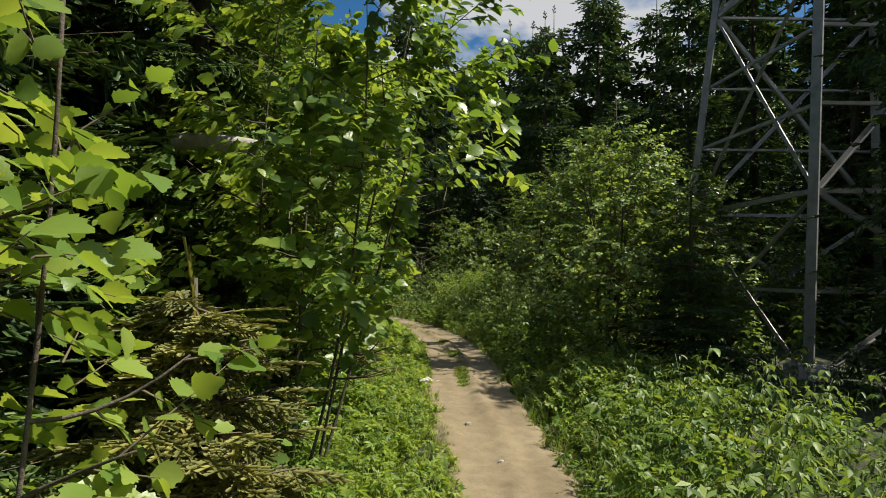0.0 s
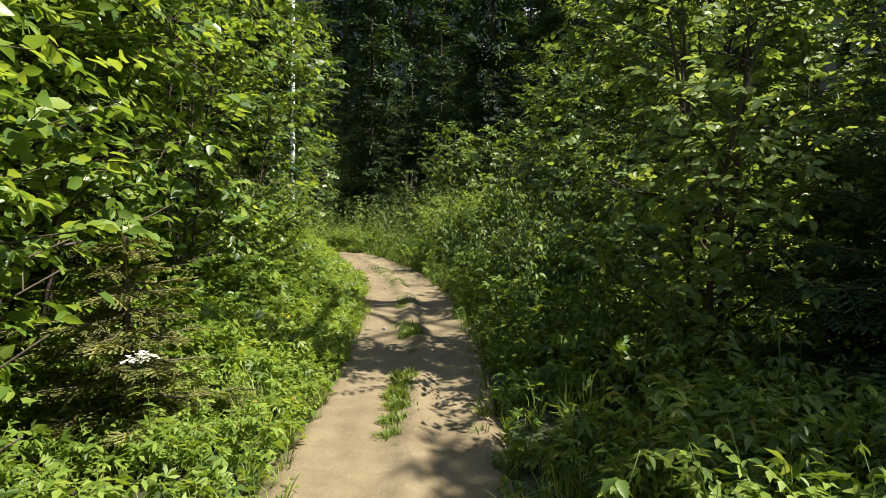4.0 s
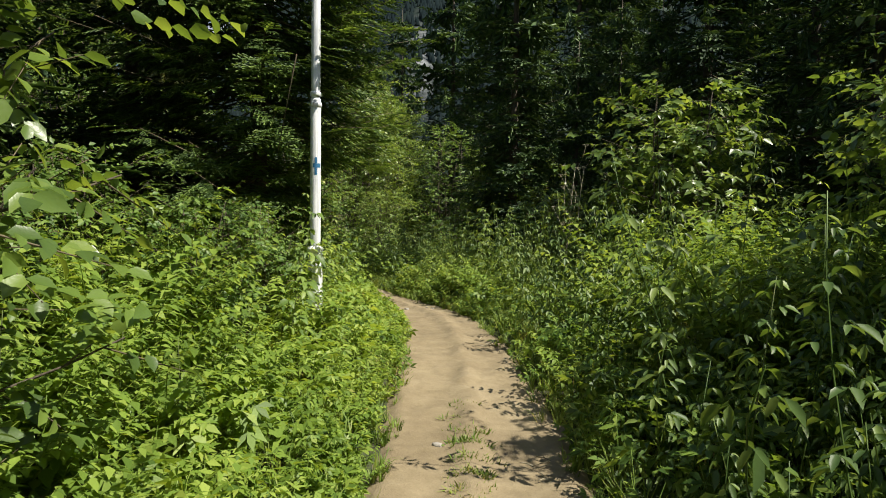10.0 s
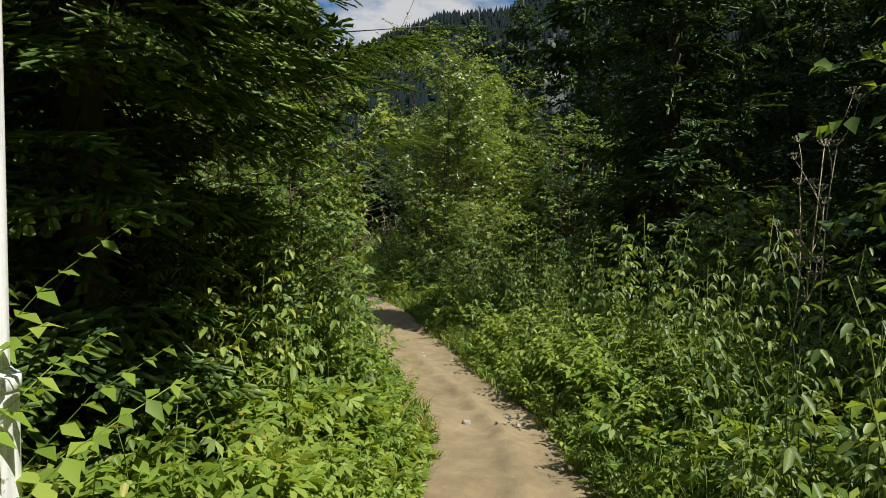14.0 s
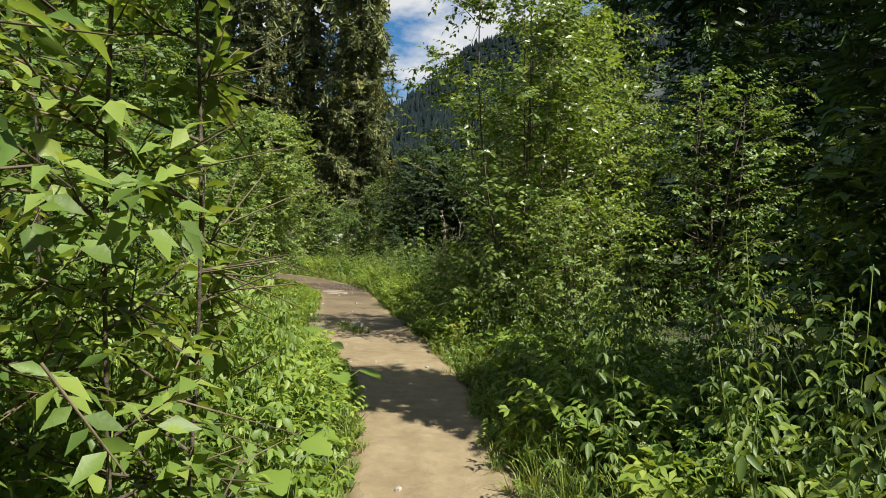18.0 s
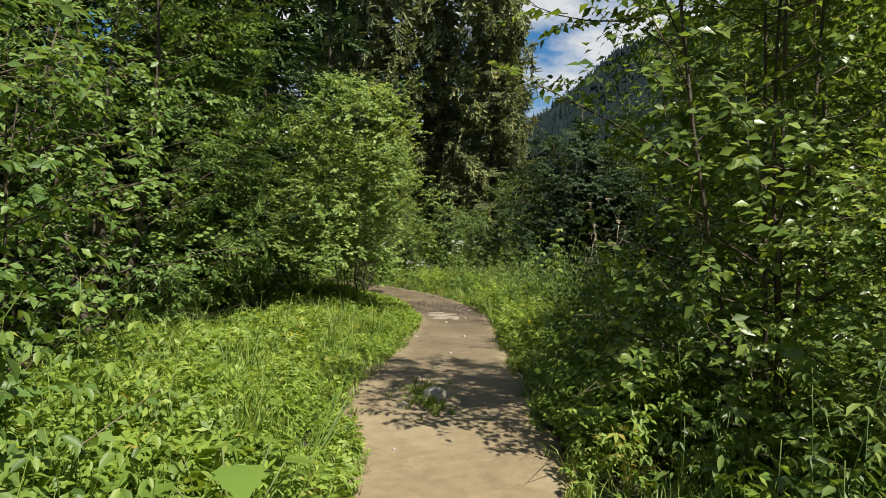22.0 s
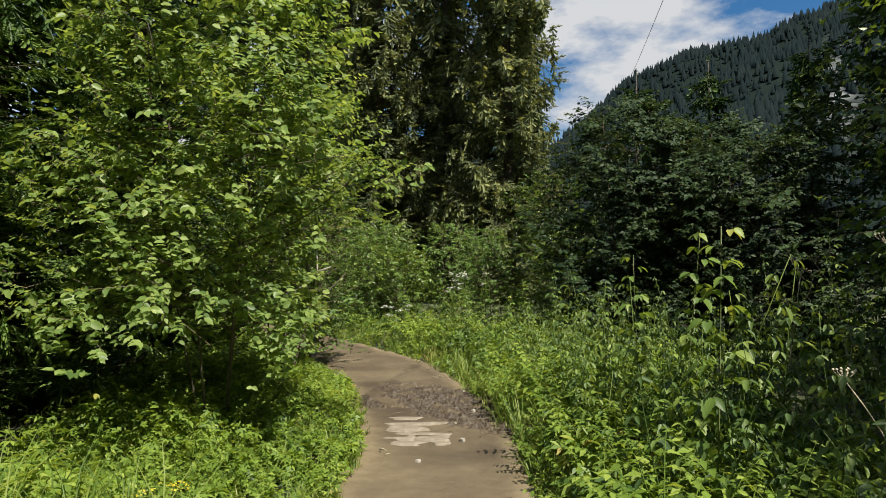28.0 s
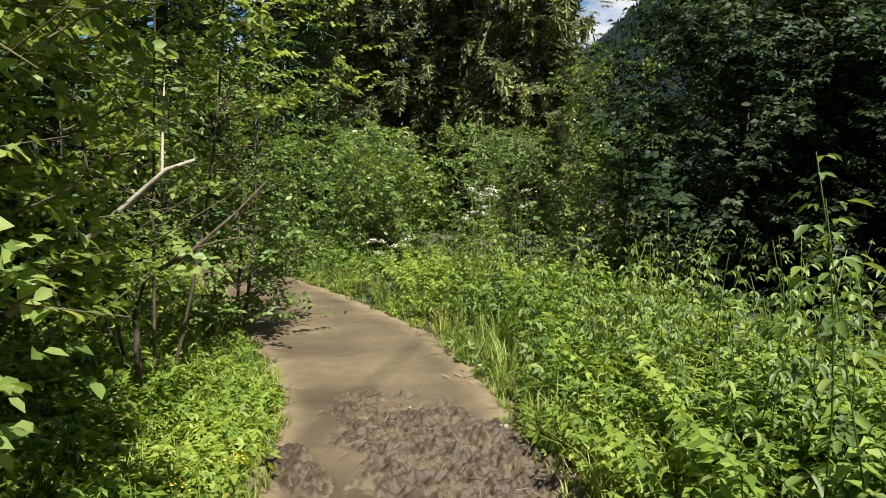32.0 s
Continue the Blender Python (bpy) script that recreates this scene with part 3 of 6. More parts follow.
def leafy_tree(name, x, y, height, spread, label, stems=3, limbs=9, twigs=5, leaves=8, leaf=0.08, mat=None, low=0.12, tv=LEAF_V, tf=LEAF_F,
               seed=1, lean=(0, 0), slight=1.0, category="tree", group="", bark=None, free=True, bare=0.0, droop=0.25, shell=None, under=None, cap=1.0):
    """Many-stemmed leafy tree or shrub: trunk with its limbs, and a crown of sprays of single leaves."""
    r = np.random.default_rng(seed)
    z0 = land_at(x, y) - 0.04
    root = empty(name, x, y, z0, label, category, group)
    wood, crown = Pile(), Pile()
    pos, way, up, size = [], [], [], []

    def room(p):
        d, _, _ = beside(np.array([p[0] + x]), np.array([p[1] + y]))
        if free and d[0] < 0 and p[2] < 2.5:
            return False
        return not under or d[0] > under[0] or p[2] > under[1] + 0.1

    for s in range(stems):
        az = 2 * np.pi * (s + r.uniform(-0.3, 0.3)) / stems + seed
        out = spread * (r.uniform(0.15, 0.5) if stems > 1 else 0.08)
        top = np.array([math.cos(az) * out + lean[0], math.sin(az) * out + lean[1], height * r.uniform(0.8, 0.97)])
        foot = np.array([math.cos(az), math.sin(az), 0]) * (0.1 if stems > 1 else 0)
        stem = bent(foot, top, np.array([*(r.normal(0, 0.06, 2) * height * 0.5), 0]), 9)
        thick = (0.006 * height + 0.008) * slight
        part("trunk", one_tube(stem, np.linspace(thick, 0.005, 9), 7), bark or M_BARK, root)
        count = max(3, int(limbs * r.uniform(0.9, 1.1)))
        for i in range(count):
            u = low + (0.98 - low) * (i + r.uniform(0.1, 0.9)) / count
            k = u * 8
            a = stem[int(k)] + (stem[min(8, int(k) + 1)] - stem[int(k)]) * (k - int(k))
            la = r.uniform(0, 2 * np.pi) if stems == 1 or r.random() < 0.4 else az + r.normal(0, 1.1)
            taper = math.sqrt(max(0.06, 1 - ((u - 0.34) / 0.7) ** 2)) * (0.75 if stems > 1 else 1.0)
            ln = spread * taper * r.uniform(0.55, 1.1)
            b = a + np.array([math.cos(la) * ln, math.sin(la) * ln, ln * r.uniform(0.05, 0.6) * (1.2 - 0.6 * u) + 0.1])
            sag = np.array([0, 0, -0.12 * ln * r.uniform(-0.6, 1)])
            limb = bent(a, b, sag, 6)
            if free:
                clear = np.minimum.accumulate(keep_clear(limb + [x, y, 0])).sum()
                if clear < 6:
                    b = a + (b - a) * max(0.12, (clear - 1.4) / 5)
                    ln = float(np.linalg.norm(b - a))
                    limb = bent(a, b, sag * 0.5, 6)
            wood.add(*tube(limb, np.linspace(0.35 * thick * (1.1 - u) + 0.005, 0.003, 6), 4))
            for t in range(twigs):
                v = 0.12 + 0.88 * (t + r.random()) / twigs
                q = v * 5
                c = limb[int(min(q, 4))] + (limb[min(5, int(q) + 1)] - limb[int(min(q, 4))]) * (q - int(min(q, 4)))
                d = unit((b - a) * [1, 1, 0.5] + r.normal(0, 0.75, 3) * ln * 0.8)
                tl = r.uniform(0.2, 0.45) * (0.55 + 0.1 * height)
                e = c + d * tl + np.array([0, 0, -0.1 * tl])
                twig = bent(c, e, np.array([0, 0, 0.06 * tl]), 3)
                if r.random() > bare:
                    w = np.linspace(0.18, 1, leaves)[:, None] + r.normal(0, 0.03, (leaves, 1))
                    p = c + (e - c) * w + np.array([0, 0, 0.24 * tl]) * (w * (1 - w))
                    side = unit(np.cross(d, [0, 0, 1]) + 1e-6) * np.where(np.arange(leaves) % 2, 1, -1)[:, None]
                    side[-1] = 0
                    pos.append(p)
                    way.append(unit(d * r.uniform(0.35, 0.9) + side * r.uniform(0.6, 1.1) + r.normal(0, 0.25, (leaves, 3)) + [0, 0, -droop]))
                    up.append(unit(np.array([0.55 * math.cos(la), 0.55 * math.sin(la), 1.0]) + r.normal(0, 0.45, (leaves, 3))))
                    size.append(leaf * r.uniform(0.6, 1.2, leaves))
                if room(e):
                    crown.add(*tube(twig[::2], [0.004, 0.0015], 3))
    # sprays that close the crown's outer face
    k = int((shell if shell is not None else 55) * spread * height * 1.7)
    u = low * 0.6 + (cap - low * 0.6) * r.random(k)
    az = r.uniform(0, 2 * np.pi, k)
    lump = 1 + 0.28 * np.sin(3 * az + 9 * u + seed) + 0.18 * np.sin(7 * az - 13 * u + 2 * seed)
    rad = spread * np.sqrt(np.maximum(0.05, 1 - ((u - 0.34) / 0.7) ** 2)) * lump * r.uniform(0.6, 1.05, k)
    o = np.column_stack([np.cos(az), np.sin(az), np.zeros(k)])
    c = o * rad[:, None] + np.column_stack([u * lean[0], u * lean[1], u * height * 0.98])
    d = unit(o + r.normal(0, 0.5, (k, 3)) + [0, 0, 0.25])
    tl = r.uniform(0.2, 0.42, k) * (0.55 + 0.1 * height)
    q = c * (2.6 / max(1.0, 0.25 * height + 0.2)) + seed
    keep = np.sin(2.1 * q[:, 0] + 1.3 * q[:, 2]) + np.sin(2.3 * q[:, 1] - 1.7 * q[:, 2] + 1) + np.sin(3.1 * q[:, 2] + 0.9 * q[:, 0]) + r.normal(0, 0.5, k) > 0.15
    c, d, tl, o, k = c[keep], d[keep], tl[keep], o[keep], int(keep.sum())
    w = np.linspace(0.05, 1, leaves)[None, :, None]
    side = unit(np.cross(d, [0, 0, 1.0]))[:, None] * np.where(np.arange(leaves) % 2, 1, -1)[None, :, None]
    p = c[:, None] + d[:, None] * tl[:, None, None] * (w - 0.5)
    n = k * leaves
    pos.append(p.reshape(-1, 3))
    way.append(unit((d[:, None] * 0.6 + side * 0.9).reshape(-1, 3) + r.normal(0, 0.25, (n, 3)) + [0, 0, -droop]))
    up.append(unit(np.array([0, 0, 1.0]) + np.repeat(o, leaves, 0) * 0.65 + r.normal(0, 0.45, (n, 3))))
    size.append(leaf * r.uniform(0.6, 1.2, n))
    for a, b in zip(c[::2], (d * tl[:, None])[::2]):
        if room(a):
            crown.add(*tube([a - b * 0.6, a + b * 0.5], [0.004, 0.0015], 3))
    pos, way, up, size = np.concatenate(pos), np.concatenate(way), np.concatenate(up), np.concatenate(size)
    ok = pos[:, 2] > 0.1
    if free:
        ok &= keep_clear(pos + [x, y, 0])
    if under:
        d, _, _ = beside(pos[:, 0] + x, pos[:, 1] + y)
        ok &= (d > under[0]) | (pos[:, 2] > under[1] + 0.3 * np.sin(5 * pos[:, 0] + 3 * pos[:, 1]))
    leafpile = Pile()
    leafpile.spread(tv, tf, pos[ok], turns(way[ok], up[ok]), size[ok])
    tagged(part("branchwork", wood.mesh("branchwork"), bark or M_BARK, root), kind="stuff")
    cr = tagged(part("crown", leafpile.mesh("crown"), mat or M_ALDER, root), kind="stuff")
    tagged(part("twigwork", crown.mesh("twigwork"), M_TWIG, cr), kind="stuff")
    return root


def spray(shoots, steps, width=0.05, fall=0.12):
    """A flat spruce spray along y: a serrated main shoot and pairs of serrated side shoots."""
    v, f = [], []

    def blade(a, d, length, w, k):
        n = np.array([0, 0, 1.0])
        s = np.cross(d, n)
        i0 = len(v)
        for j in range(k + 1):
            v.append(a + d * length * j / k - n * fall * length * (j / k) ** 2)
        for j in range(k):
            ww = w * (1 - 0.45 * j / k)
            for sg in (-1, 1):
                v.append(v[i0 + j] * 0.75 + v[i0 + j + 1] * 0.25 + s * sg * ww * 0.8 + d * ww * 0.3 + n * ww * 0.3)
                v.append(v[i0 + j] * 0.2 + v[i0 + j + 1] * 0.8 + s * sg * ww + d * ww * 0.75 + n * ww * 0.35)
                f.append((i0 + j, i0 + j + 1, len(v) - 1, len(v) - 2))

    blade(np.zeros(3), np.array([0, 1.0, 0]), 1.0, width, steps + 2)
    for i in range(shoots):
        u = 0.12 + 0.74 * (i + 0.3) / shoots
        for sg in (-1, 1):
            blade(np.array([0, u + 0.04 * sg, -fall * u * u]), unit(np.array([0.8 * sg, 0.62, 0.05])), 0.46 * (1 - 0.72 * u), width, steps)
    return np.array(v, float), [np.array(f)]


def spruce(name, x, y, height, radius, label, seed=1, mat=None, whorl=0.3, arms=8, first=0.25, hang=0.5, group="", free=True, power=0.8, skirt=(0.55, 0.25),
           step=0.1, long=0.34, form=(4, 3, 0.05), curtain=0.0, fine_to=1.0, bare=0.16):
    """Spruce: straight trunk, whorls of drooping boughs, each with two rows of flat sprays, and hanging twigs where it is old."""
    r = np.random.default_rng(seed)
    z0 = land_at(x, y) - 0.04
    root = empty(name, x, y, z0, label, "tree", group)
    wood, bough = Pile(), Pile()
    wood.add(*tube(np.array([(0, 0, z) for z in np.linspace(0, height, 7)]), np.linspace(0.011 * height + 0.03, 0.01, 7), 8))
    pos, way, up, size = [], [], [], []
    z = first
    while z < height * 0.985:
        coarse = 1.0 if z < fine_to * height else 1.8
        reach = radius * (1 - z / height) ** power * min(1, skirt[0] + z / (skirt[1] * height))
        count = max(4, int(arms * (0.6 + 0.4 * (1 - z / height))))
        for k in range(count):
            a = 2 * np.pi * k / count + r.uniform(-0.4, 0.4) + z * 2.1
            ln = reach * r.uniform(0.6, 1.12) + 0.08
            o = np.array([math.cos(a), math.sin(a), 0])
            side = np.array([-o[1], o[0], 0])
            n = max(3, int(ln * (1 - bare) / (step * coarse)))
            u = bare + (1 - bare) * (np.arange(n) + r.uniform(0.2, 0.8, n)) / n
            h = z + r.uniform(-0.4, 0.4) * whorl
            line = lambda q: o * (q * ln)[:, None] + np.array([0, 0, 1.0]) * (h - 0.42 * hang * ln * np.sin(q * 2.0) + 0.24 * ln * q**3 * hang)[:, None]
            q = np.linspace(0, 1, 9)
            e = line(q)
            if free:
                de, _, _ = beside(e[:, 0] + x, e[:, 1] + y)
                q = q[np.minimum.accumulate((de > (1.25 if height > 4 else 0.3)) | ((e[:, 2] > 2.0) & (de > 0.15)) | (e[:, 2] > 2.7))]
            if len(q) > 2:
                bough.add(*tube(line(q[[0, len(q) // 2, -1]]), [0.006 + 0.006 * ln, 0.006, 0.003], 3))
            c = line(u)
            for sgn in (-1, 1):
                pos.append(c)
                way.append(unit(o * (0.55 + 0.35 * u)[:, None] + side * sgn * (0.95 - 0.35 * u)[:, None] + r.normal(0, 0.13, (n, 3)) + np.array([0, 0, -0.3 * hang])))
                up.append(unit(np.array([0, 0, 1.0]) + o * 0.55 + r.normal(0, 0.22, (n, 3))))
                size.append((0.1 + long * min(1.0, ln) * (1 - u) ** 0.6 * coarse) * r.uniform(0.7, 1.25, n))
            if curtain:
                m = max(2, int(n * 0.9))
                q = np.sort(r.uniform(0.3, 1.0, m))
                pos.append(line(q))
                way.append(unit(np.array([0, 0, -1.0]) + o * 0.3 + r.normal(0, 0.2, (m, 3))))
                up.append(unit(o + r.normal(0, 0.5, (m, 3))))
                size.append(curtain * r.uniform(0.5, 1.35, m) * coarse)
            pos.append(c[-1:])
            way.append(unit(o + r.normal(0, 0.12, 3) + np.array([0, 0, 0.12]))[None])
            up.append(np.array([[0, 0, 1.0]]))
            size.append(np.array([0.75 * long]))
        z += whorl * r.uniform(0.75, 1.25) * coarse
    pos.append(np.array([[0, 0, height - 0.25]]))
    way.append(np.array([[0, 0, 1.0]]))
    up.append(np.array([[1.0, 0, 0]]))
    size.append(np.array([0.4]))
    pos, way, up, size = np.concatenate(pos), np.concatenate(way), np.concatenate(up), np.concatenate(size)
    d, _, _ = beside(pos[:, 0] + x, pos[:, 1] + y)
    ok = (d > (1.25 if height > 4 else 0.3)) | ((pos[:, 2] > 2.0) & (d > 0.15)) | (pos[:, 2] > 2.7) | (not free)
    pile = Pile()
    pile.spread(*spray(*form), pos[ok], turns(way[ok], up[ok]), size[ok])
    part("trunk", wood.mesh("trunk"), M_BARK, root)
    cr = tagged(part("crown", pile.mesh("crown"), mat or M_SPRUCE, root), kind="stuff")
    tagged(part("boughwork", bough.mesh("boughwork"), M_TWIG, cr), kind="stuff")
    return root


def plant_again(root, x, y, turn, scale, label="", tall=None):
    """Another tree of the same growth."""
    m = Matrix.LocRotScale((x, y, land_at(x, y) - 0.04), Euler((0, 0, radians(turn))), (scale, scale, tall or scale))
    ob = copy_thing(root, m)
    if label:
        ob["label"] = label
    return ob


# big-leaved shrubs along the left of the first stretch
K = dict(tv=LEAF_V, tf=LEAF_F)
S = dict(tv=KITE_V, tf=SLIM_F)
B = dict(tv=BIG_V, tf=BIG_F)
HZ, AL, BEND = "path-side hazels", "alders by the path", "alders at the bend"
leafy_tree("hazel_sapling", -0.5, 1.75, 2.5, 0.5, "hazel sapling with large sunlit leaves", 3, 9, 4, 6, 0.09, M_HAZEL, 0.12, seed=17, lean=(0.1, -0.05), category="shrub", group=HZ, shell=10, slight=0.35, **B)
leafy_tree("hazel_shrub", 1.0, 4.75, 4.4, 1.3, "tall hazel shrub arching over the earth path", 5, 12, 6, 9, 0.098, M_HAZEL, 0.2, seed=12, lean=(0.45, -0.1), category="shrub", group=HZ, under=(0.95, 1.35), shell=95, slight=0.4, **B)
leafy_tree("hazel_shrub", 1.25, 6.9, 4.4, 1.2, "dense hazel shrub with glossy shaded leaves", 5, 16, 7, 10, 0.09, M_HAZEL, 0.04, seed=13, lean=(0.35, 0.1), slight=0.6, category="shrub", group=HZ, under=(0.95, 1.35), **K)
leafy_tree("hazel_shrub", 1.65, 9.1, 4.8, 1.4, "bright sunlit hazel shrub behind a herb bank", 5, 16, 7, 10, 0.09, M_HAZEL, 0.15, seed=14, lean=(0.6, -0.2), slight=0.6, category="shrub", group=HZ, under=(0.95, 1.35), **K)
leafy_tree("hazel_shrub", 2.65, 10.9, 5.0, 1.1, "upright hazel shrub at the edge of the herb bank", 4, 15, 6, 9, 0.09, M_HAZEL, 0.12, seed=18, lean=(0.45, 0), slight=0.5, category="shrub", group=HZ, under=(0.55, 1.2), **K)
leafy_tree("alder_tree", 3.3, 12.9, 3.9, 1.15, "young alder with thin stems and dense leaves", 4, 17, 7, 10, 0.08, M_ALDER, 0.03, seed=15, lean=(0.25, -0.1), slight=0.5, **K)
# right of the first stretch
TREE_P = leafy_tree("alder_tree", 6.2, 7.7, 3.7, 1.3, "dense young alder with small shining leaves", 5, 17, 7, 11, 0.072, M_GOAT, 0.02, seed=21, group=AL, **K)
leafy_tree("alder_tree", 10.2, 13.2, 5.2, 1.6, "tall sunlit alder above the herb bank", 4, 20, 7, 10, 0.1, M_WILLOW, 0.12, seed=25, group=AL, shell=30, slight=0.6, **K)
leafy_tree("alder_tree", 9.3, 8.8, 3.5, 1.4, "broad alder in sun above tall herbs", 5, 18, 7, 11, 0.08, M_ALDER, 0.03, seed=22, lean=(-0.2, 0), group=AL, **K)
leafy_tree("alder_tree", 9.2, 13.6, 4.2, 1.35, "shaded alder among tall herbs", 4, 14, 9, 10, 0.085, M_ALDER, 0.03, seed=23, lean=(-0.2, 0), group=AL, **K)
ALDER_B = leafy_tree("alder_tree", 9.9, 19.8, 3.5, 1.6, "shaded alder thicket beneath dark spruces", 5, 14, 6, 7, 0.14, M_ALDER, 0.02, seed=24, group=AL, shell=40, slight=0.6, **S)
# the trees where the path turns left
TREE_A = leafy_tree("grey_alder", 4.95, 30.1, 6.6, 1.5, "tall many-stemmed grey alder with small leaves", 5, 20, 7, 9, 0.095, M_ALDER, 0.03, seed=31, lean=(0, 0.1), group=BEND, shell=130, cap=0.9, slight=0.4, **S)
leafy_tree("grey_alder", 8.0, 32.0, 4.6, 1.5, "bushy bright grey alder in a dark glade", 5, 18, 7, 10, 0.08, M_WILLOW, 0.02, seed=32, group=BEND, **S)
leafy_tree("willow_tree", -3.2, 30.8, 7.2, 2.0, "tall bright green willow with dense foliage", 4, 26, 7, 10, 0.09, M_WILLOW, 0.03, seed=33, **S)
leafy_tree("willow_sapling", 4.6, 21.8, 3.1, 0.75, "thin willow sapling with yellow-green leaves", 2, 18, 7, 10, 0.085, M_RASPBERRY, 0.08, SLIM_V * [1.5, 1, 1], SLIM_F, 34, slight=0.25)
WILLOW = leafy_tree("willow_shrub", 2.4, 23.4, 3.3, 1.3, "dense fresh green willow shrub", 5, 14, 7, 8, 0.09, M_WILLOW, 0.02, seed=35, category="shrub", group="willow shrubs", shell=42, slight=0.5, **S)
leafy_tree("willow_shrub", 1.3, 26.0, 2.9, 1.4, "rounded willow shrub beside raspberry canes", 5, 14, 7, 10, 0.085, M_WILLOW, 0.02, seed=36, lean=(-0.3, 0), category="shrub", group="willow shrubs", **S)
# the last stretch
leafy_tree("goat_willow", -2.75, 36.2, 5.1, 1.6, "goat willow with light grey-green leaves", 4, 25, 8, 12, 0.078, M_GOAT, 0.22, seed=41, group="willows by the bend", shell=190, under=(3.2, 1.05), slight=0.3, **K)
leafy_tree("goat_willow", -4.1, 38.7, 4.4, 1.6, "goat willow with bare grey lower branches", 4, 14, 7, 12, 0.07, M_GOAT, 0.36, seed=42, lean=(0.2, 0), group="willows by the bend", shell=140, under=(3.4, 1.35), slight=0.42, **K)
TREE_K = leafy_tree("dark_alder", -0.3, 45.6, 5.4, 2.0, "dense alder with shade in its dark leaf colour", 5, 20, 7, 10, 0.11, M_ALDER_SHADED, 0.01, seed=43, group="dark alders", shell=215, slight=0.7, **S)
leafy_tree("dark_alder", 4.6, 41.0, 6.2, 1.8, "tall alder with shade in its dark leaf colour", 5, 22, 7, 10, 0.125, M_ALDER_SHADED, 0.03, seed=44, group="dark alders", shell=80, **S)

# spruces
spruce("spruce_sapling", 0.12, 2.45, 1.6, 0.72, "small yellowing spruce sapling under hazel leaves", 51, M_SPRUCE_DRY, 0.085, 11, 0.06, 0.6, step=0.055, long=0.3, form=(3, 2, 0.08))
spruce("spruce_sapling", 2.35, 8.0, 1.15, 0.6, "browned spruce sapling on the herb bank", 52, M_SPRUCE_DRY, 0.11, 8, 0.06, 0.3, step=0.07, long=0.24, form=(3, 2, 0.075))
spruce("young_spruce", 3.92, 18.85, 9.0, 2.15, "young spruce with needles lightened as in sun", 53, M_SPRUCE_LIT, 0.22, 12, 0.15, 0.6, power=0.34, skirt=(0.45, 0.3), step=0.11, long=0.5, form=(3, 2, 0.06), fine_to=0.62, bare=0.3)
spruce("young_spruce", 6.7, 6.5, 2.9, 1.1, "small dark spruce in front of the pylon", 57, M_SPRUCE, 0.17, 9, 0.1, 0.35, power=0.65, step=0.09, long=0.34, form=(3, 2, 0.06))
SPR_L = spruce("spruce_tree", -5.0, 33.6, 12.5, 2.4, "tall spruce with drooping dark green boughs", 58, M_SPRUCE_LIT, 0.42, 9, 0.3, 0.8, "dark spruces", power=0.6, step=0.17, long=0.6, form=(3, 2, 0.055), curtain=0.4, fine_to=0.6)
for sx, sy, st, ss in ((-6.6, 36.2, 70, 1.05), (-3.5, 26.0, 300, 0.9)):
    plant_again(SPR_L, sx, sy, st, ss)
plant_again(SPR_L, 0.35, 7.1, 110, 0.85, "dark spruce behind hazel leaves beside the path")
SPR_N = spruce("spruce_tree", -1.3, 7.4, 12.0, 2.2, "dark spruce in deep shade", 55, M_SPRUCE, 0.5, 8, 0.3, 0.6, "dark spruces", power=0.6, step=0.3, long=0.75, form=(2, 1, 0.085), curtain=0.45, fine_to=0.6)
# The spruce at (8.9, 4.4) is added to cast shade on the path.
for sx, sy, st, ss in ((-3.2, 4.2, 40, 1.0), (0.2, 11.0, 95, 1.05), (2.1, 14.1, 60, 0.72), (-4.2, 9.6, 300, 1.15), (-2.2, 14.0, 20, 1.2), (0.4, 18.0, 130, 1.0), (-7.2, 31.2, 150, 1.15),
                       (-8.0, 39.5, 230, 1.1), (-5.5, 1.0, 0, 1.1), (22.0, 28.0, 200, 1.55), (25.5, 27.2, 20, 1.5), (20.0, 29.4, 110, 1.4), (27.5, 24.5, 300, 1.5), (8.9, 4.4, 60, 0.75), (-1.2, 3.4, 15, 0.55), (2.0, 20.3, 200, 0.8), (-9.0, 29.0, 10, 1.3), (-10.2, 34.0, 80, 1.4), (-11.6, 37.6, 150, 1.4), (-7.4, 25.0, 220, 1.2), (-6.0, 21.0, 290, 1.2), (-5.0, 17.0, 340, 1.2), (-12.6, 42.0, 30, 1.4), (-14.0, 47.0, 100, 1.4), (-14.5, 52.0, 170, 1.4), (-11.5, 31.0, 45, 1.4), (-1.9, 4.9, 75, 0.9), (-2.6, 2.6, 220, 1.0), (-0.6, 8.9, 310, 0.9), (-3.6, 7.0, 120, 1.0)):
    plant_again(SPR_N, sx, sy, st, ss)
TALL = spruce("tall_spruce", -7.9, 58.5, 26.0, 3.4, "tall old spruce with hanging sunlit twigs", 56, M_SPRUCE_OLD, 0.62, 9, 1.0, 1.0, "tall old spruces", False, 0.45, step=0.26, long=0.8, form=(2, 1, 0.09), curtain=0.8, fine_to=0.55)
for sx, sy, st, ss in ((-12.0, 60.5, 50, 0.95), (-14.6, 58.2, 170, 0.95), (-17.6, 60.0, 240, 1.0), (-10.2, 64.5, 120, 1.08), (-20.6, 62.0, 200, 1.0), (-24.0, 64.0, 260, 1.1), (-27.0, 60.0, 330, 1.0), (-16.0, 66.0, 15, 1.05)):
    plant_again(TALL, sx, sy, st, ss)
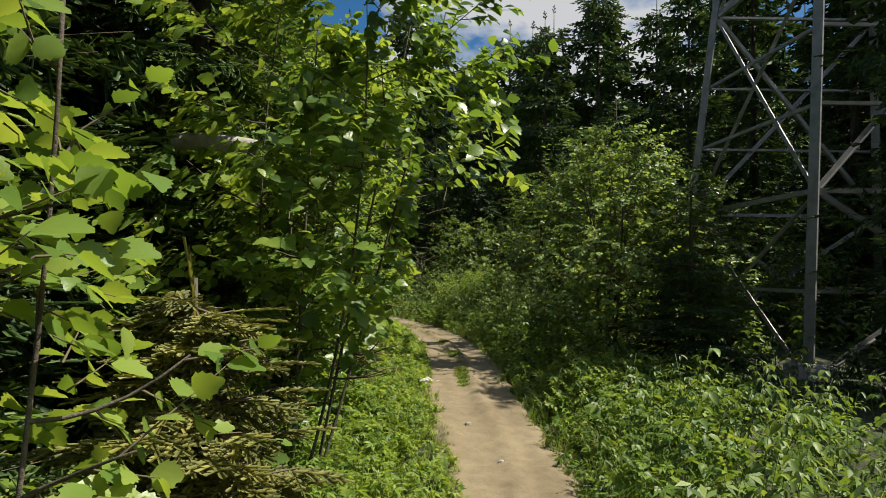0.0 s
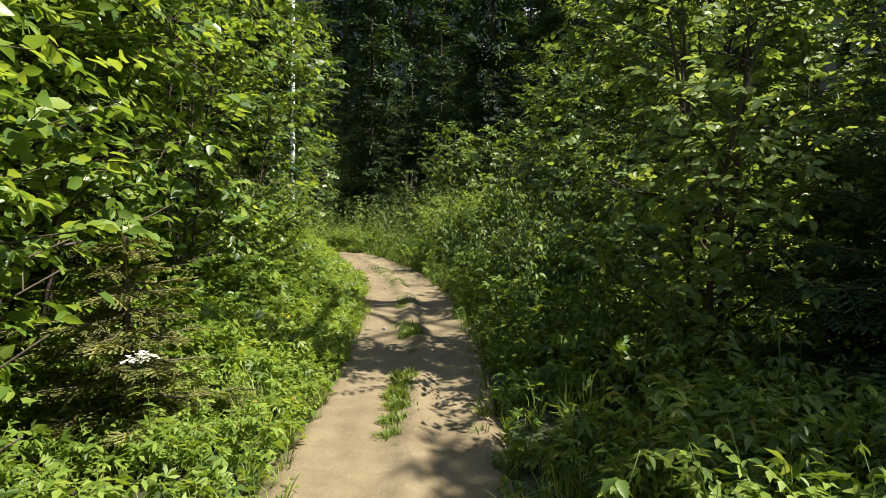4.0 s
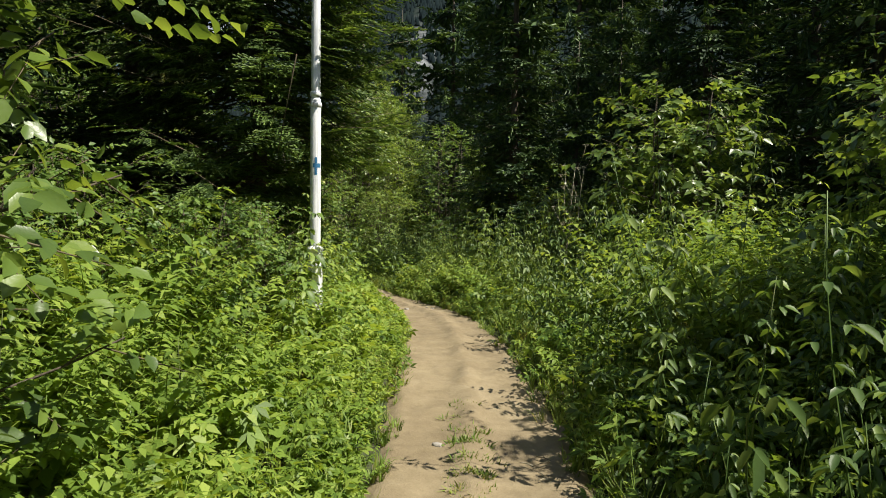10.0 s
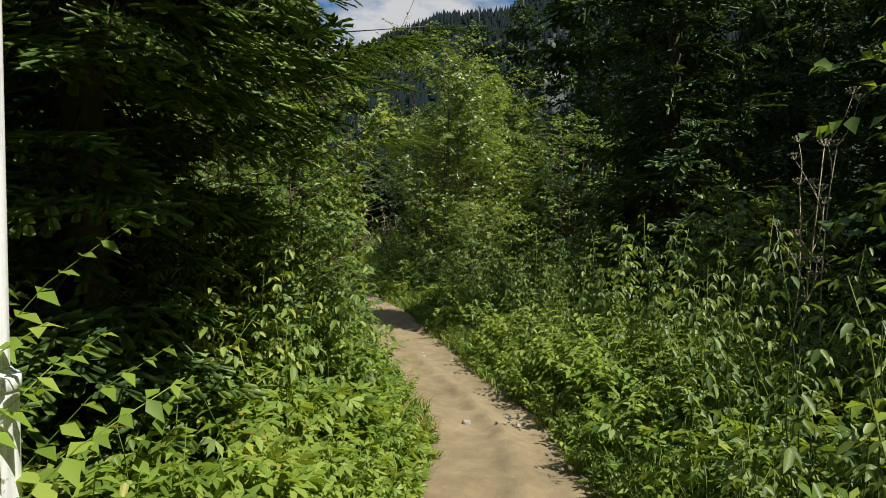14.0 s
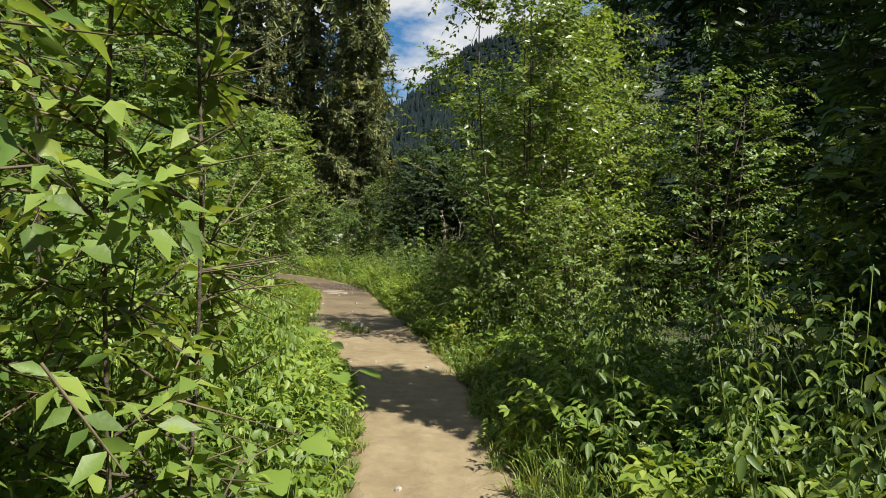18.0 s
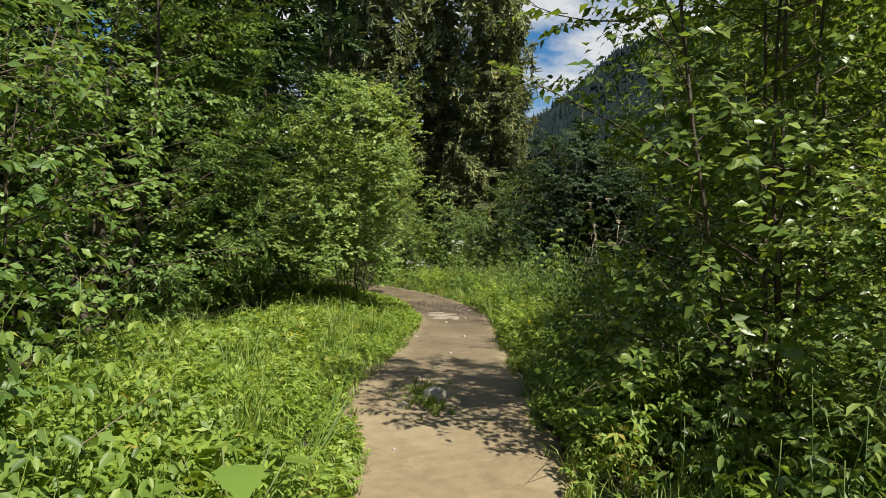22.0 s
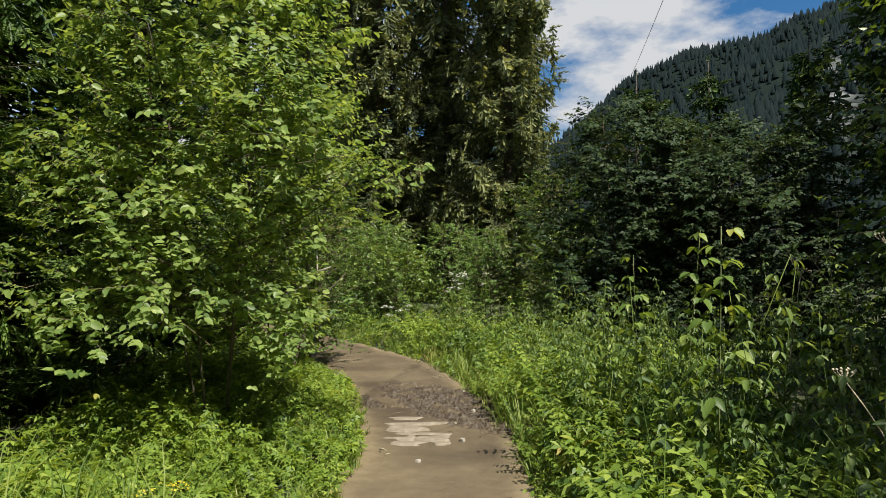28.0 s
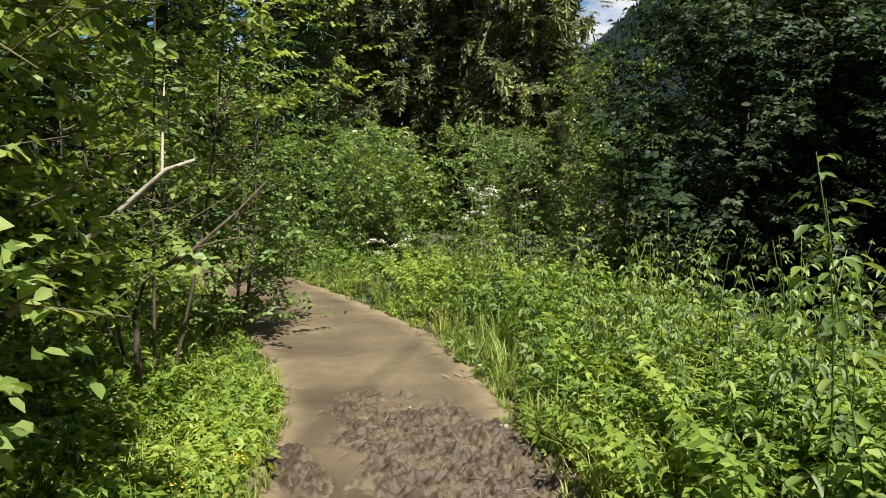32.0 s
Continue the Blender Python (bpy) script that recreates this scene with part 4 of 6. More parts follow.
for sx, sy, st, ss in ((12.6, 45.5, 10, 1.8), (16.2, 43.0, 80, 1.9), (20.3, 47.5, 160, 2.0), (24.5, 42.0, 290, 1.8), (29.0, 36.0, 30, 1.9), (33.0, 27.0, 100, 1.8), (32.0, 19.5, 310, 1.7), (30.0, 12.5, 140, 1.7)):
    plant_again(SPR_N, sx, sy, st, ss, "tall dark spruce at the edge of the wood")
# Alder copies added toward the sun to cast shade on the herbs.
plant_again(TREE_A, 5.6, 32.9, 140, 0.95, "tall grey alder added to shade the herbs below")
plant_again(TREE_A, 5.2, 35.6, 250, 1.0, "tall grey alder added to shade the herbs below")
plant_again(TREE_A, 4.2, 36.7, 30, 0.9, "tall grey alder added to shade the herbs below")
plant_again(TREE_A, 6.4, 37.5, 310, 1.0, "tall grey alder added to shade the herbs below")
plant_again(TREE_P, 8.3, 9.7, 130, 1.2, "alder added to shade the herbs beside the path")
plant_again(TREE_P, 5.75, 28.6, 70, 0.62, "bushy young alder at the path edge")
leafy_tree("rowan_sapling", 4.15, 21.0, 3.1, 0.85, "slender rowan sapling with feathery leaves", 3, 15, 7, 11, 0.085, M_WILLOW, 0.1, SLIM_V, SLIM_F, 37, slight=0.5)
# More alders whose leaf colour is darkened to look shaded.
plant_again(TREE_K, 1.9, 45.2, 200, 0.85, "dense alder with shade in its dark leaf colour")
plant_again(TREE_K, 0.9, 46.8, 80, 0.95, "dense alder with shade in its dark leaf colour")
# thicket behind the first row
MORE = "bushy alder in the thicket beyond the path"
for sx, sy, st, ss in ((12.2, 22.8, 40, 1.0), (11.3, 17.0, 190, 0.85), (10.6, 26.0, 300, 0.65), (13.5, 13.5, 90, 0.9), (12.0, 35.5, 20, 1.1), (7.0, 37.0, 250, 0.75), (3.5, 48.5, 130, 0.9), (-3.0, 50.0, 30, 0.9),
                       (-8.5, 48.5, 210, 0.9), (-12.0, 45.0, 320, 0.95), (8.3, 25.6, 60, 0.8), (8.8, 22.6, 0, 0.6), (11.4, 8.2, 30, 0.6), (9.6, 8.9, 130, 0.6), (9.8, 29.0, 170, 0.7), (9.8, 15.2, 200, 0.8), (10.2, 10.8, 320, 0.95),
                       (6.2, 43.5, 80, 1.0), (0.8, 50.5, 0, 1.0), (-6.5, 46.2, 140, 0.7)):
    plant_again(ALDER_B, sx, sy, st, ss, MORE)
for sx, sy, st, ss in ((0.2, 24.8, 90, 1.1), (-1.2, 28.4, 200, 1.1), (1.6, 21.2, 20, 0.9), (-5.2, 40.6, 300, 0.9), (-9.5, 41.0, 10, 1.2), (-8.0, 44.6, 100, 0.8), (-3.7, 45.6, 40, 0.8), (-5.6, 47.6, 160, 0.9), (-7.6, 47.0, 260, 0.9), (-2.1, 46.6, 310, 1.25), (3.5, 20.5, 30, 0.75), (3.95, 16.1, 130, 0.5), (4.1, 17.0, 220, 0.48), (2.9, 16.2, 250, 0.6), (3.0, 14.6, 90, 0.55), (4.4, 20.3, 10, 0.55), (-9.8, 49.5, 20, 1.1)):
    plant_again(WILLOW, sx, sy, st, ss, "fresh green willow shrub in the thicket")
# Added to cast shade: (8.5, 24.7), (8.6, 35.2), (5.2, 46.8), (7.2, 44.0).
for sx, sy, st, ss in ((13.8, 16.6, 60, 0.6), (13.2, 20.0, 10, 0.95), (12.6, 24.0, 280, 0.95), (13.4, 28.6, 75, 0.6), (11.0, 33.0, 140, 0.85), (5.2, 46.8, 40, 1.0), (8.6, 35.2, 90, 1.0), (7.2, 44.0, 200, 1.0), (15.5, 9.5, 60, 1.0), (16.5, 13.5, 160, 1.1), (18.5, 8.0, 250, 1.2), (19.0, 18.5, 20, 1.15), (17.5, 3.5, 110, 1.1), (15.5, 24.5, 200, 1.1), (14.2, 6.2, 330, 0.95), (13.6, 8.6, 145, 0.95), (13.4, 14.0, 35, 0.6), (8.5, 24.7, 200, 0.8), (1.2, 47.6, 40, 0.55), (-0.5, 47.9, 160, 0.55), (3.2, 46.8, 280, 0.55), (0.9, 14.6, 200, 1.1), (10.6, 26.6, 75, 0.5), (13.8, 31.6, 215, 0.75), (12.8, 26.6, 300, 0.6)):
    plant_again(SPR_N, sx, sy, st, ss)


# ---- undergrowth ----
SIDE_Y = np.array([-8, 0, 2, 4, 6, 8, 10, 12, 15, 18, 20, 21.5, 24, 26, 27.5, 29, 31, 34, 37, 39, 41, 44, 50])
TALL_L = np.array([1.0, 1.0, .8, .6, .6, .8, 1.1, 1.4, 1.7, 1.6, 1.5, 1.5, 1.5, 1.5, 1.2, .7, .55, .5, .5, .55, .6, 1.0, 1.1])
TALL_R = np.array([.8, .8, 1.0, .9, .6, .7, 1.15, 1.5, 1.6, 1.5, 1.4, 1.35, 1.4, 1.1, .95, 1.0, 1.2, 1.45, 1.45, 1.1, .9, 1.3, 1.3])
RISE_L = np.array([1.2, 1.2, 1.4, 1.8, 2.2, 2.4, 2.4, 2.2, 2.0, 1.6, 1.2, .9, .8, .9, 1.2, 1.5, 1.5, 1.5, 1.5, 1.5, 1.2, 1.0, 1.0])


def growth(x, y):
    """How tall the herbs stand at a place."""
    d, s, at = beside(x, y)
    top = np.where(s > 0, np.interp(at, SIDE_Y, TALL_R), np.interp(at, SIDE_Y, TALL_L))
    rise = np.clip((d + 0.02) / np.where(s > 0, 0.7, np.interp(at, SIDE_Y, RISE_L)), 0, 1) ** 1.25
    return d, s, at, (0.19 + (top - 0.19) * rise) * (1 + 0.22 * swell(x, y, 1.1, 4))


def places(count, near, far, power=1.0, lo=-4.0, hi=47.0, seed=1):
    """Random places beside the path, at distances near to far from its edge, denser close by for power above 1."""
    r = np.random.default_rng(seed)
    i = r.integers(0, len(LINE), count * 3)
    i = i[(LINE[i, 1] > lo) & (LINE[i, 1] < hi)][:count]
    k = len(i)
    off = LINE_HALF[i] + near + (far - near) * r.random(k) ** power
    s = np.where(r.random(k) < 0.5, -1, 1)
    p = LINE[i] + s[:, None] * off[:, None] * np.column_stack([LINE_DIR[i, 1], -LINE_DIR[i, 0]]) + r.normal(0, 0.12, (k, 2))
    d, _, _ = beside(p[:, 0], p[:, 1])
    return p[d > near * 0.6]


def cane(h, seed, leaf=0.075, droop=0.35):
    """A raspberry or nettle stalk with stalked leaves of three to five leaflets."""
    r = np.random.default_rng(seed)
    stem = bent(np.zeros(3), np.array([r.normal(0, 0.1) * h, r.normal(0, 0.1) * h, h]), r.normal(0, 0.05, 3) * h, 6)
    stalks, pos, way, up, size = Pile(), [], [], [], []
    stalks.add(*tube(stem, np.linspace(0.005, 0.002, 6), 3))
    n = max(5, int(h / 0.075))
    for i in range(n):
        u = 0.18 + 0.82 * (i + 0.5) / n
        q = u * 5
        c = stem[int(min(q, 4))] + (stem[min(5, int(q) + 1)] - stem[int(min(q, 4))]) * (q - int(min(q, 4)))
        a = i * 2.4 + r.uniform(-0.4, 0.4)
        d = np.array([math.cos(a), math.sin(a), 0.35 - 0.3 * (1 - u)])
        pl = 0.11 * (1.25 - 0.75 * u) * r.uniform(0.7, 1.2)
        e = c + unit(d) * pl
        side = np.array([-math.sin(a), math.cos(a), 0])
        for off, s, back in ((0, 1.15, 1.0), (0.95, 0.9, 0.72), (-0.95, 0.9, 0.72)):
            pos.append(c + (e - c) * back)
            way.append(unit(d * [1, 1, 0.3] * (1 if off == 0 else 0.45) + side * off + [0, 0, -droop] + r.normal(0, 0.12, 3)))
            up.append(unit(np.array([0, 0, 1.0]) + d * 0.25 + r.normal(0, 0.28, 3)))
            size.append(leaf * s * (1.15 - 0.5 * u**2) * r.uniform(0.8, 1.2))
    return stalks, np.array(pos), np.array(way), np.array(up), np.array(size)


def cane_template(h, seed, leaf=0.075, droop=0.35, tv=KITE_V, tf=SLIM_F):
    stalks, pos, way, up, size = cane(h, seed, leaf, droop)
    stalks.spread(tv, tf, pos, turns(way, up), size)
    return np.concatenate(stalks.v), [np.concatenate(a) for a in stalks.f.values()]


def rosette(h, seed, count=16, leaf=0.07, tv=KITE_V, tf=SLIM_F):
    """A low herb: leaves on thin stalks rising from one crown, all facing the light."""
    r = np.random.default_rng(seed)
    a, u = r.uniform(0, 6.28, count), r.random(count) ** 0.7
    out = np.column_stack([np.cos(a), np.sin(a), np.zeros(count)])
    pos = out * (0.5 * h * (1 - 0.55 * u) * r.uniform(0.3, 1.1, count))[:, None] + np.array([0, 0, 1.0]) * (h * (0.25 + 0.75 * u))[:, None]
    p = Pile()
    p.spread(tv, tf, pos, turns(unit(out + r.normal(0, 0.4, (count, 3)) + [0, 0, -0.2]), unit(np.array([0, 0, 1.0]) + out * 0.3 + r.normal(0, 0.45, (count, 3)))), leaf * r.uniform(0.6, 1.25, count))
    for k in range(0, count, 5):
        p.add(*tube([np.zeros(3), pos[k]], [0.003, 0.0015], 3))
    return np.concatenate(p.v), [np.concatenate(x) for x in p.f.values()]


def frond_plant(h, seed, fronds=6, pairs=7, leaf=0.05):
    """A feathery herb: arching fronds with pairs of cut leaflets."""
    r = np.random.default_rng(seed)
    p = Pile()
    for k in range(fronds):
        a = 6.28 * k / fronds + r.uniform(-0.4, 0.4)
        o = np.array([math.cos(a), math.sin(a), 0])
        e = o * h * r.uniform(0.45, 0.75) + np.array([0, 0, h * r.uniform(0.65, 1.05)])
        c = bent(np.zeros(3), e, np.array([0, 0, 0.16 * h]), 5)
        p.add(*tube(c, np.linspace(0.004, 0.0015, 5), 3))
        u = np.repeat(np.linspace(0.35, 0.97, pairs), 2)
        q = np.array([e * t + np.array([0, 0, 0.16 * h]) * 4 * t * (1 - t) for t in u])
        side = np.array([-o[1], o[0], 0]) * np.where(np.arange(2 * pairs) % 2, 1, -1)[:, None]
        p.spread(SLIM_V * [1.5, 1, 1], SLIM_F, q, turns(unit(side + o * 0.6 + r.normal(0, 0.15, (2 * pairs, 3)) + [0, 0, -0.1]), unit(np.array([0, 0, 1.0]) + r.normal(0, 0.2, (2 * pairs, 3)))),
                 leaf * (2.0 - 1.3 * u) * r.uniform(0.8, 1.2, 2 * pairs) * (0.7 + h))
    return np.concatenate(p.v), [np.concatenate(x) for x in p.f.values()]


def tuft(h, seed, blades=12):
    """A grass tuft of bending blades."""
    r = np.random.default_rng(seed)
    v, f4, f3 = [], [], []
    for k in range(blades):
        a, ln, w = r.uniform(0, 6.28), h * r.uniform(0.55, 1.15), 0.0035 * r.uniform(0.8, 1.5)
        o, s = np.array([math.cos(a), math.sin(a), 0]), np.array([-math.sin(a), math.cos(a), 0])
        b = o * r.uniform(0, 0.03)
        m = b + o * ln * r.uniform(0.1, 0.25) + np.array([0, 0, ln * 0.62])
        t = b + o * ln * r.uniform(0.3, 0.7) + np.array([0, 0, ln * r.uniform(0.7, 0.95)])
        n = len(v)
        v += [b - s * w, b + s * w, m + s * w * 0.8, m - s * w * 0.8, t]
        f4.append((n, n + 1, n + 2, n + 3))
        f3.append((n + 3, n + 2, n + 4))
    return np.array(v), [np.array(f4), np.array(f3)]


def sow(name, label, category, templates, where, heights, own, mat, seed, squash=0.12):
    """One stand of a herb: each place takes the template whose own height suits it best."""
    r = np.random.default_rng(seed)
    pile = Pile()
    z = land(where[:, 0], where[:, 1])
    own = np.array(own)
    pick = np.abs(np.log(heights[:, None] / own[None])).argmin(1)
    twin = r.integers(0, len(templates[0]), len(where))
    turn, lean = r.uniform(0, 6.28, len(where)), r.normal(0, squash, (len(where), 2))
    up = unit(np.column_stack([lean, np.ones(len(where))]))
    rot = turns(np.column_stack([np.cos(turn), np.sin(turn), -(np.cos(turn) * lean[:, 0] + np.sin(turn) * lean[:, 1])]), up)
    for i in range(len(own)):
        for j in range(len(templates[0])):
            m = (pick == i) & (twin == j)
            if m.any():
                pile.spread(*templates[i][j], np.column_stack([where[m], z[m] - 0.01]), rot[m], np.clip(heights[m] / own[i], 0.6, 1.35))
    me = pile.mesh(name)
    ob = part(name, me, mat)
    return tagged(ob, label, category, kind="stuff")


def make_undergrowth():
    r = np.random.default_rng(3)
    hs = [0.45, 0.75, 1.1, 1.5]
    canes = [[cane_template(h, 10 * i + j, 0.078, 0.3 + 0.16 * j, tv=LANCE_V, tf=LEAF_F) for j in range(5)] for i, h in enumerate(hs)]
    p = places(2300, 0.25, 4.5, 1.35, -3, 47, 5)
    q = places(1500, 0.3, 2.3, 1.0, 5, 41, 55)
    _, side, _ = beside(q[:, 0], q[:, 1])
    w = places(1500, 0.35, 2.6, 1.0, 19, 29, 56)
    _, left, _ = beside(w[:, 0], w[:, 1])
    p = np.vstack([p, q[side > 0], w[left < 0]])
    d, s, at, h = growth(p[:, 0], p[:, 1])
    keep = (h > 0.33) & (r.random(len(p)) < np.where(h > 0.6, 1.0, 0.35))
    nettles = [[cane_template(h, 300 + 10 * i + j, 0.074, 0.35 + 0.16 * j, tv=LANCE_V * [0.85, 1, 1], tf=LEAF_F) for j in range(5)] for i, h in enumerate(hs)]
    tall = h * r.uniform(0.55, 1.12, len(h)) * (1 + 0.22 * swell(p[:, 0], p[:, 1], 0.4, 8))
    # Left bank in the plain leaf colour, right bank in one darkened for shade.
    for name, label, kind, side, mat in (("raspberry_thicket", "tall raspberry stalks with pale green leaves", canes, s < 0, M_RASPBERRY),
                                         ("nettle_thicket", "tall nettle stalks with hanging leaves darkened for shade", nettles, s > 0, M_NETTLE_SHADED)):
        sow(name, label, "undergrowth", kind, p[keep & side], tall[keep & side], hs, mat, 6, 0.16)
    p = places(900, 4.0, 14.0, 1.0, -6, 49, 15)
    h = r.uniform(0.5, 1.2, len(p))
    sow("woodland_undergrowth", "shaded leafy undergrowth between the trees", "undergrowth", [[cane_template(g, 70 + i, 0.16)] for i, g in enumerate(hs)], p, h, hs, M_HERB, 16)
    low = [0.14, 0.24, 0.4]
    herbs = [[rosette(g, 40 + 10 * i + j, 13 + 3 * i, 0.055 + 0.07 * g, LOBED_V, LOBED_F) for j in range(5)] for i, g in enumerate(low)]
    p = places(4200, 0.0, 2.6, 1.4, -3, 47, 7)
    d, s, at, h = growth(p[:, 0], p[:, 1])
    sow("herb_carpet", "low bright green herbs along the path edge", "undergrowth", herbs, p, np.clip(h * r.uniform(0.35, 0.9, len(h)), 0.1, 0.5), low, M_HERB, 8)
    p = places(8500, 0.0, 2.8, 1.1, 2.5, 40, 27)
    d, s, at, h = growth(p[:, 0], p[:, 1])
    bank = (s < 0) & ((at < 20) | (at > 26))
    sow("bank_herbs", "bright yellow-green herbs covering the low bank", "undergrowth", herbs, p[bank], np.clip(h * r.uniform(0.4, 0.95, len(h)), 0.14, 0.5)[bank], low, M_FERN, 28)
    fr = [0.25, 0.45, 0.7]
    fronds = [[frond_plant(g, 90 + 10 * i + j, 5, 5 + i) for j in range(4)] for i, g in enumerate(fr)]
    p = places(3000, 0.05, 2.6, 1.3, -2, 46, 9)
    d, s, at, h = growth(p[:, 0], p[:, 1])
    feathery = swell(p[:, 0], p[:, 1], 3.0, 6) + np.where((s < 0) & (((at > 3) & (at < 19)) | ((at > 26) & (at < 37))), 0.7, 0) > 0.1
    sow("feathery_herbs", "feathery cut-leaved herbs in bright sun", "undergrowth", fronds, p[feathery], np.clip(h * r.uniform(0.5, 1.0, len(h)), 0.15, 0.8)[feathery], fr, M_FERN, 10)
    tf = [0.8, 1.2]
    tall = [[frond_plant(g, 140 + 10 * i + j, 11, 11, 0.042) for j in range(3)] for i, g in enumerate(tf)]
    p = places(1500, 0.35, 2.7, 0.9, 11.5, 20.5, 63)
    d, s, at, h = growth(p[:, 0], p[:, 1])
    keep = ((s < 0) & (d > 0.9) & (at < 17.4)) | ((s > 0) & (at > 14.6) & (at < 17.2) & (d > 0.95))
    keep &= swell(p[:, 0], p[:, 1], 0.9, 12) > 0.05
    sow("tall_feathery_herbs", "tall yellow-green feathery herbs among raspberry canes", "undergrowth", tall, p[keep], (np.clip(h, 0.6, 1.5) * r.uniform(0.75, 1.1, len(h)))[keep], tf, M_FERN, 64)
    gr = [0.12, 0.22, 0.4]
    tufts = [[tuft(g, 130 + 10 * i + j, 14) for j in range(4)] for i, g in enumerate(gr)]
    p = places(5200, -0.1, 0.8, 1.6, -3, 46, 11)
    q = places(2200, 0.2, 3.0, 1.0, 26.5, 41, 12)
    _, s, _ = beside(q[:, 0], q[:, 1])
    p = np.vstack([p, q[s < 0]])
    d, s, at, h = growth(p[:, 0], p[:, 1])
    keep = (at > 3.2) | (d > 0.15)
    p, h = p[keep], h[keep]
    sow("grass_fringe", "fine green grass fringing the path", "grass", tufts, p, np.clip(h * r.uniform(0.4, 1.0, len(h)), 0.07, 0.34), gr, M_GRASS, 13, 0.2)
    m = places(3000, 0.3, 3.2, 0.9, 25.5, 35, 61)
    _, side, _ = beside(m[:, 0], m[:, 1])
    m = m[side < 0]
    m = m[swell(m[:, 0], m[:, 1], 1.3, 7) > -0.2]
    sow("meadow_grass", "tall pale grass mixed into the sunny herbs", "grass", [[tuft(0.6, 190 + j, 12) for j in range(4)]], m, r.uniform(0.38, 0.8, len(m)), [0.6], M_GRASS, 18, 0.2)
    m = places(1500, 0.05, 0.75, 1.0, 36.5, 41, 62)
    _, side, _ = beside(m[:, 0], m[:, 1])
    m = m[side > 0]
    sow("edge_grass", "long green grass along the bend of the path", "grass", [[tuft(0.4, 210 + j, 11) for j in range(4)]], m, r.uniform(0.22, 0.5, len(m)), [0.4], M_GRASS, 19, 0.2)
    # a grassy island in the wide stretch
    c = np.column_stack([r.normal(0, 0.13, 110), r.normal(0, 0.3, 110)])
    a = np.array([(2.02, 30.35)]) + np.column_stack([c[:, 0] * 0.87 - c[:, 1] * 0.48, c[:, 0] * 0.48 + c[:, 1] * 0.87])
    sow("grass_island", "low grass tufts in the middle of the path", "grass", [[tuft(0.09, 180 + j, 11) for j in range(3)]], a, r.uniform(0.04, 0.12, len(a)), [0.09], M_GRASS, 17, 0.3)
    # the grassy middle ridge of the rutted stretch
    i = r.integers(0, len(LINE), 24000)
    i = i[(LINE[i, 1] > 7.0) & (LINE[i, 1] < 15.5)]
    p = LINE[i] + np.column_stack([LINE_DIR[i, 1], -LINE_DIR[i, 0]]) * (-0.02 + r.normal(0, 0.035, len(i)))[:, None] + r.normal(0, 0.03, (len(i), 2))
    p = p[swell(p[:, 0], p[:, 1], 0.8, 2) > -0.35]
    sow("ridge_grass", "short dry grass on the middle ridge of the path", "grass", [[tuft(0.06, 170 + j, 9) for j in range(3)]], p, r.uniform(0.035, 0.085, len(p)), [0.06], M_GRASS, 14, 0.3)


make_undergrowth()


# ---- white-painted pipe pole ----
def make_pole():
    x, y = 4.7, 17.28
    z0 = land_at(x, y) - 0.05
    root = empty("painted_pole", x, y, z0, "white-painted steel pole with a blue trail mark", "pole")
    root.rotation_euler = (0, radians(0.4), 0)
    for nm, zz, rr, label in (("base_pipe", (0, 1.05, 1.11, 1.13), (0.075, 0.072, 0.07, 0.053), "chipped white-painted base pipe"),
                              ("shaft", (1.13, 2.55, 2.57), (0.052, 0.051, 0.046), ""), ("upper_shaft", (2.57, 6.4, 6.42), (0.044, 0.04, 0.02), "")):
        part(nm, Pile_of(tube([(0, 0, z) for z in zz], rr, 28)).mesh(nm), M_POLE, root, label)
    for z, rr in ((1.09, 0.078), (2.51, 0.06), (2.61, 0.056)):
        part("collar", Pile_of(tube([(0, 0, z - 0.022), (0, 0, z - 0.016), (0, 0, z + 0.016), (0, 0, z + 0.022)], [rr - 0.006, rr, rr, rr - 0.006], 28)).mesh("collar"), M_POLE, root)
    # the painted mark, wrapped on the side that faces the walker
    face = math.atan2(-6.0, 2.6)
    mark = Pile()
    for a0, a1, za, zb in ((-0.5, -0.05, 1.83, 2.0), (-0.85, -0.5, 1.9, 1.94), (-0.05, 0.7, 1.9, 1.94)):
        aa = face + np.linspace(a0, a1, 7)
        ro = 0.0532
        v = np.array([(math.cos(a) * ro, math.sin(a) * ro, z) for z in (za, zb) for a in aa])
        mark.add(v, [np.array([(k, k + 1, k + 8, k + 7) for k in range(6)])])
    part("trail_mark", mark.mesh("trail_mark"), M_BLUE, root, "blue painted trail mark")


def Pile_of(piece):
    p = Pile()
    p.add(*piece)
    return p


make_pole()


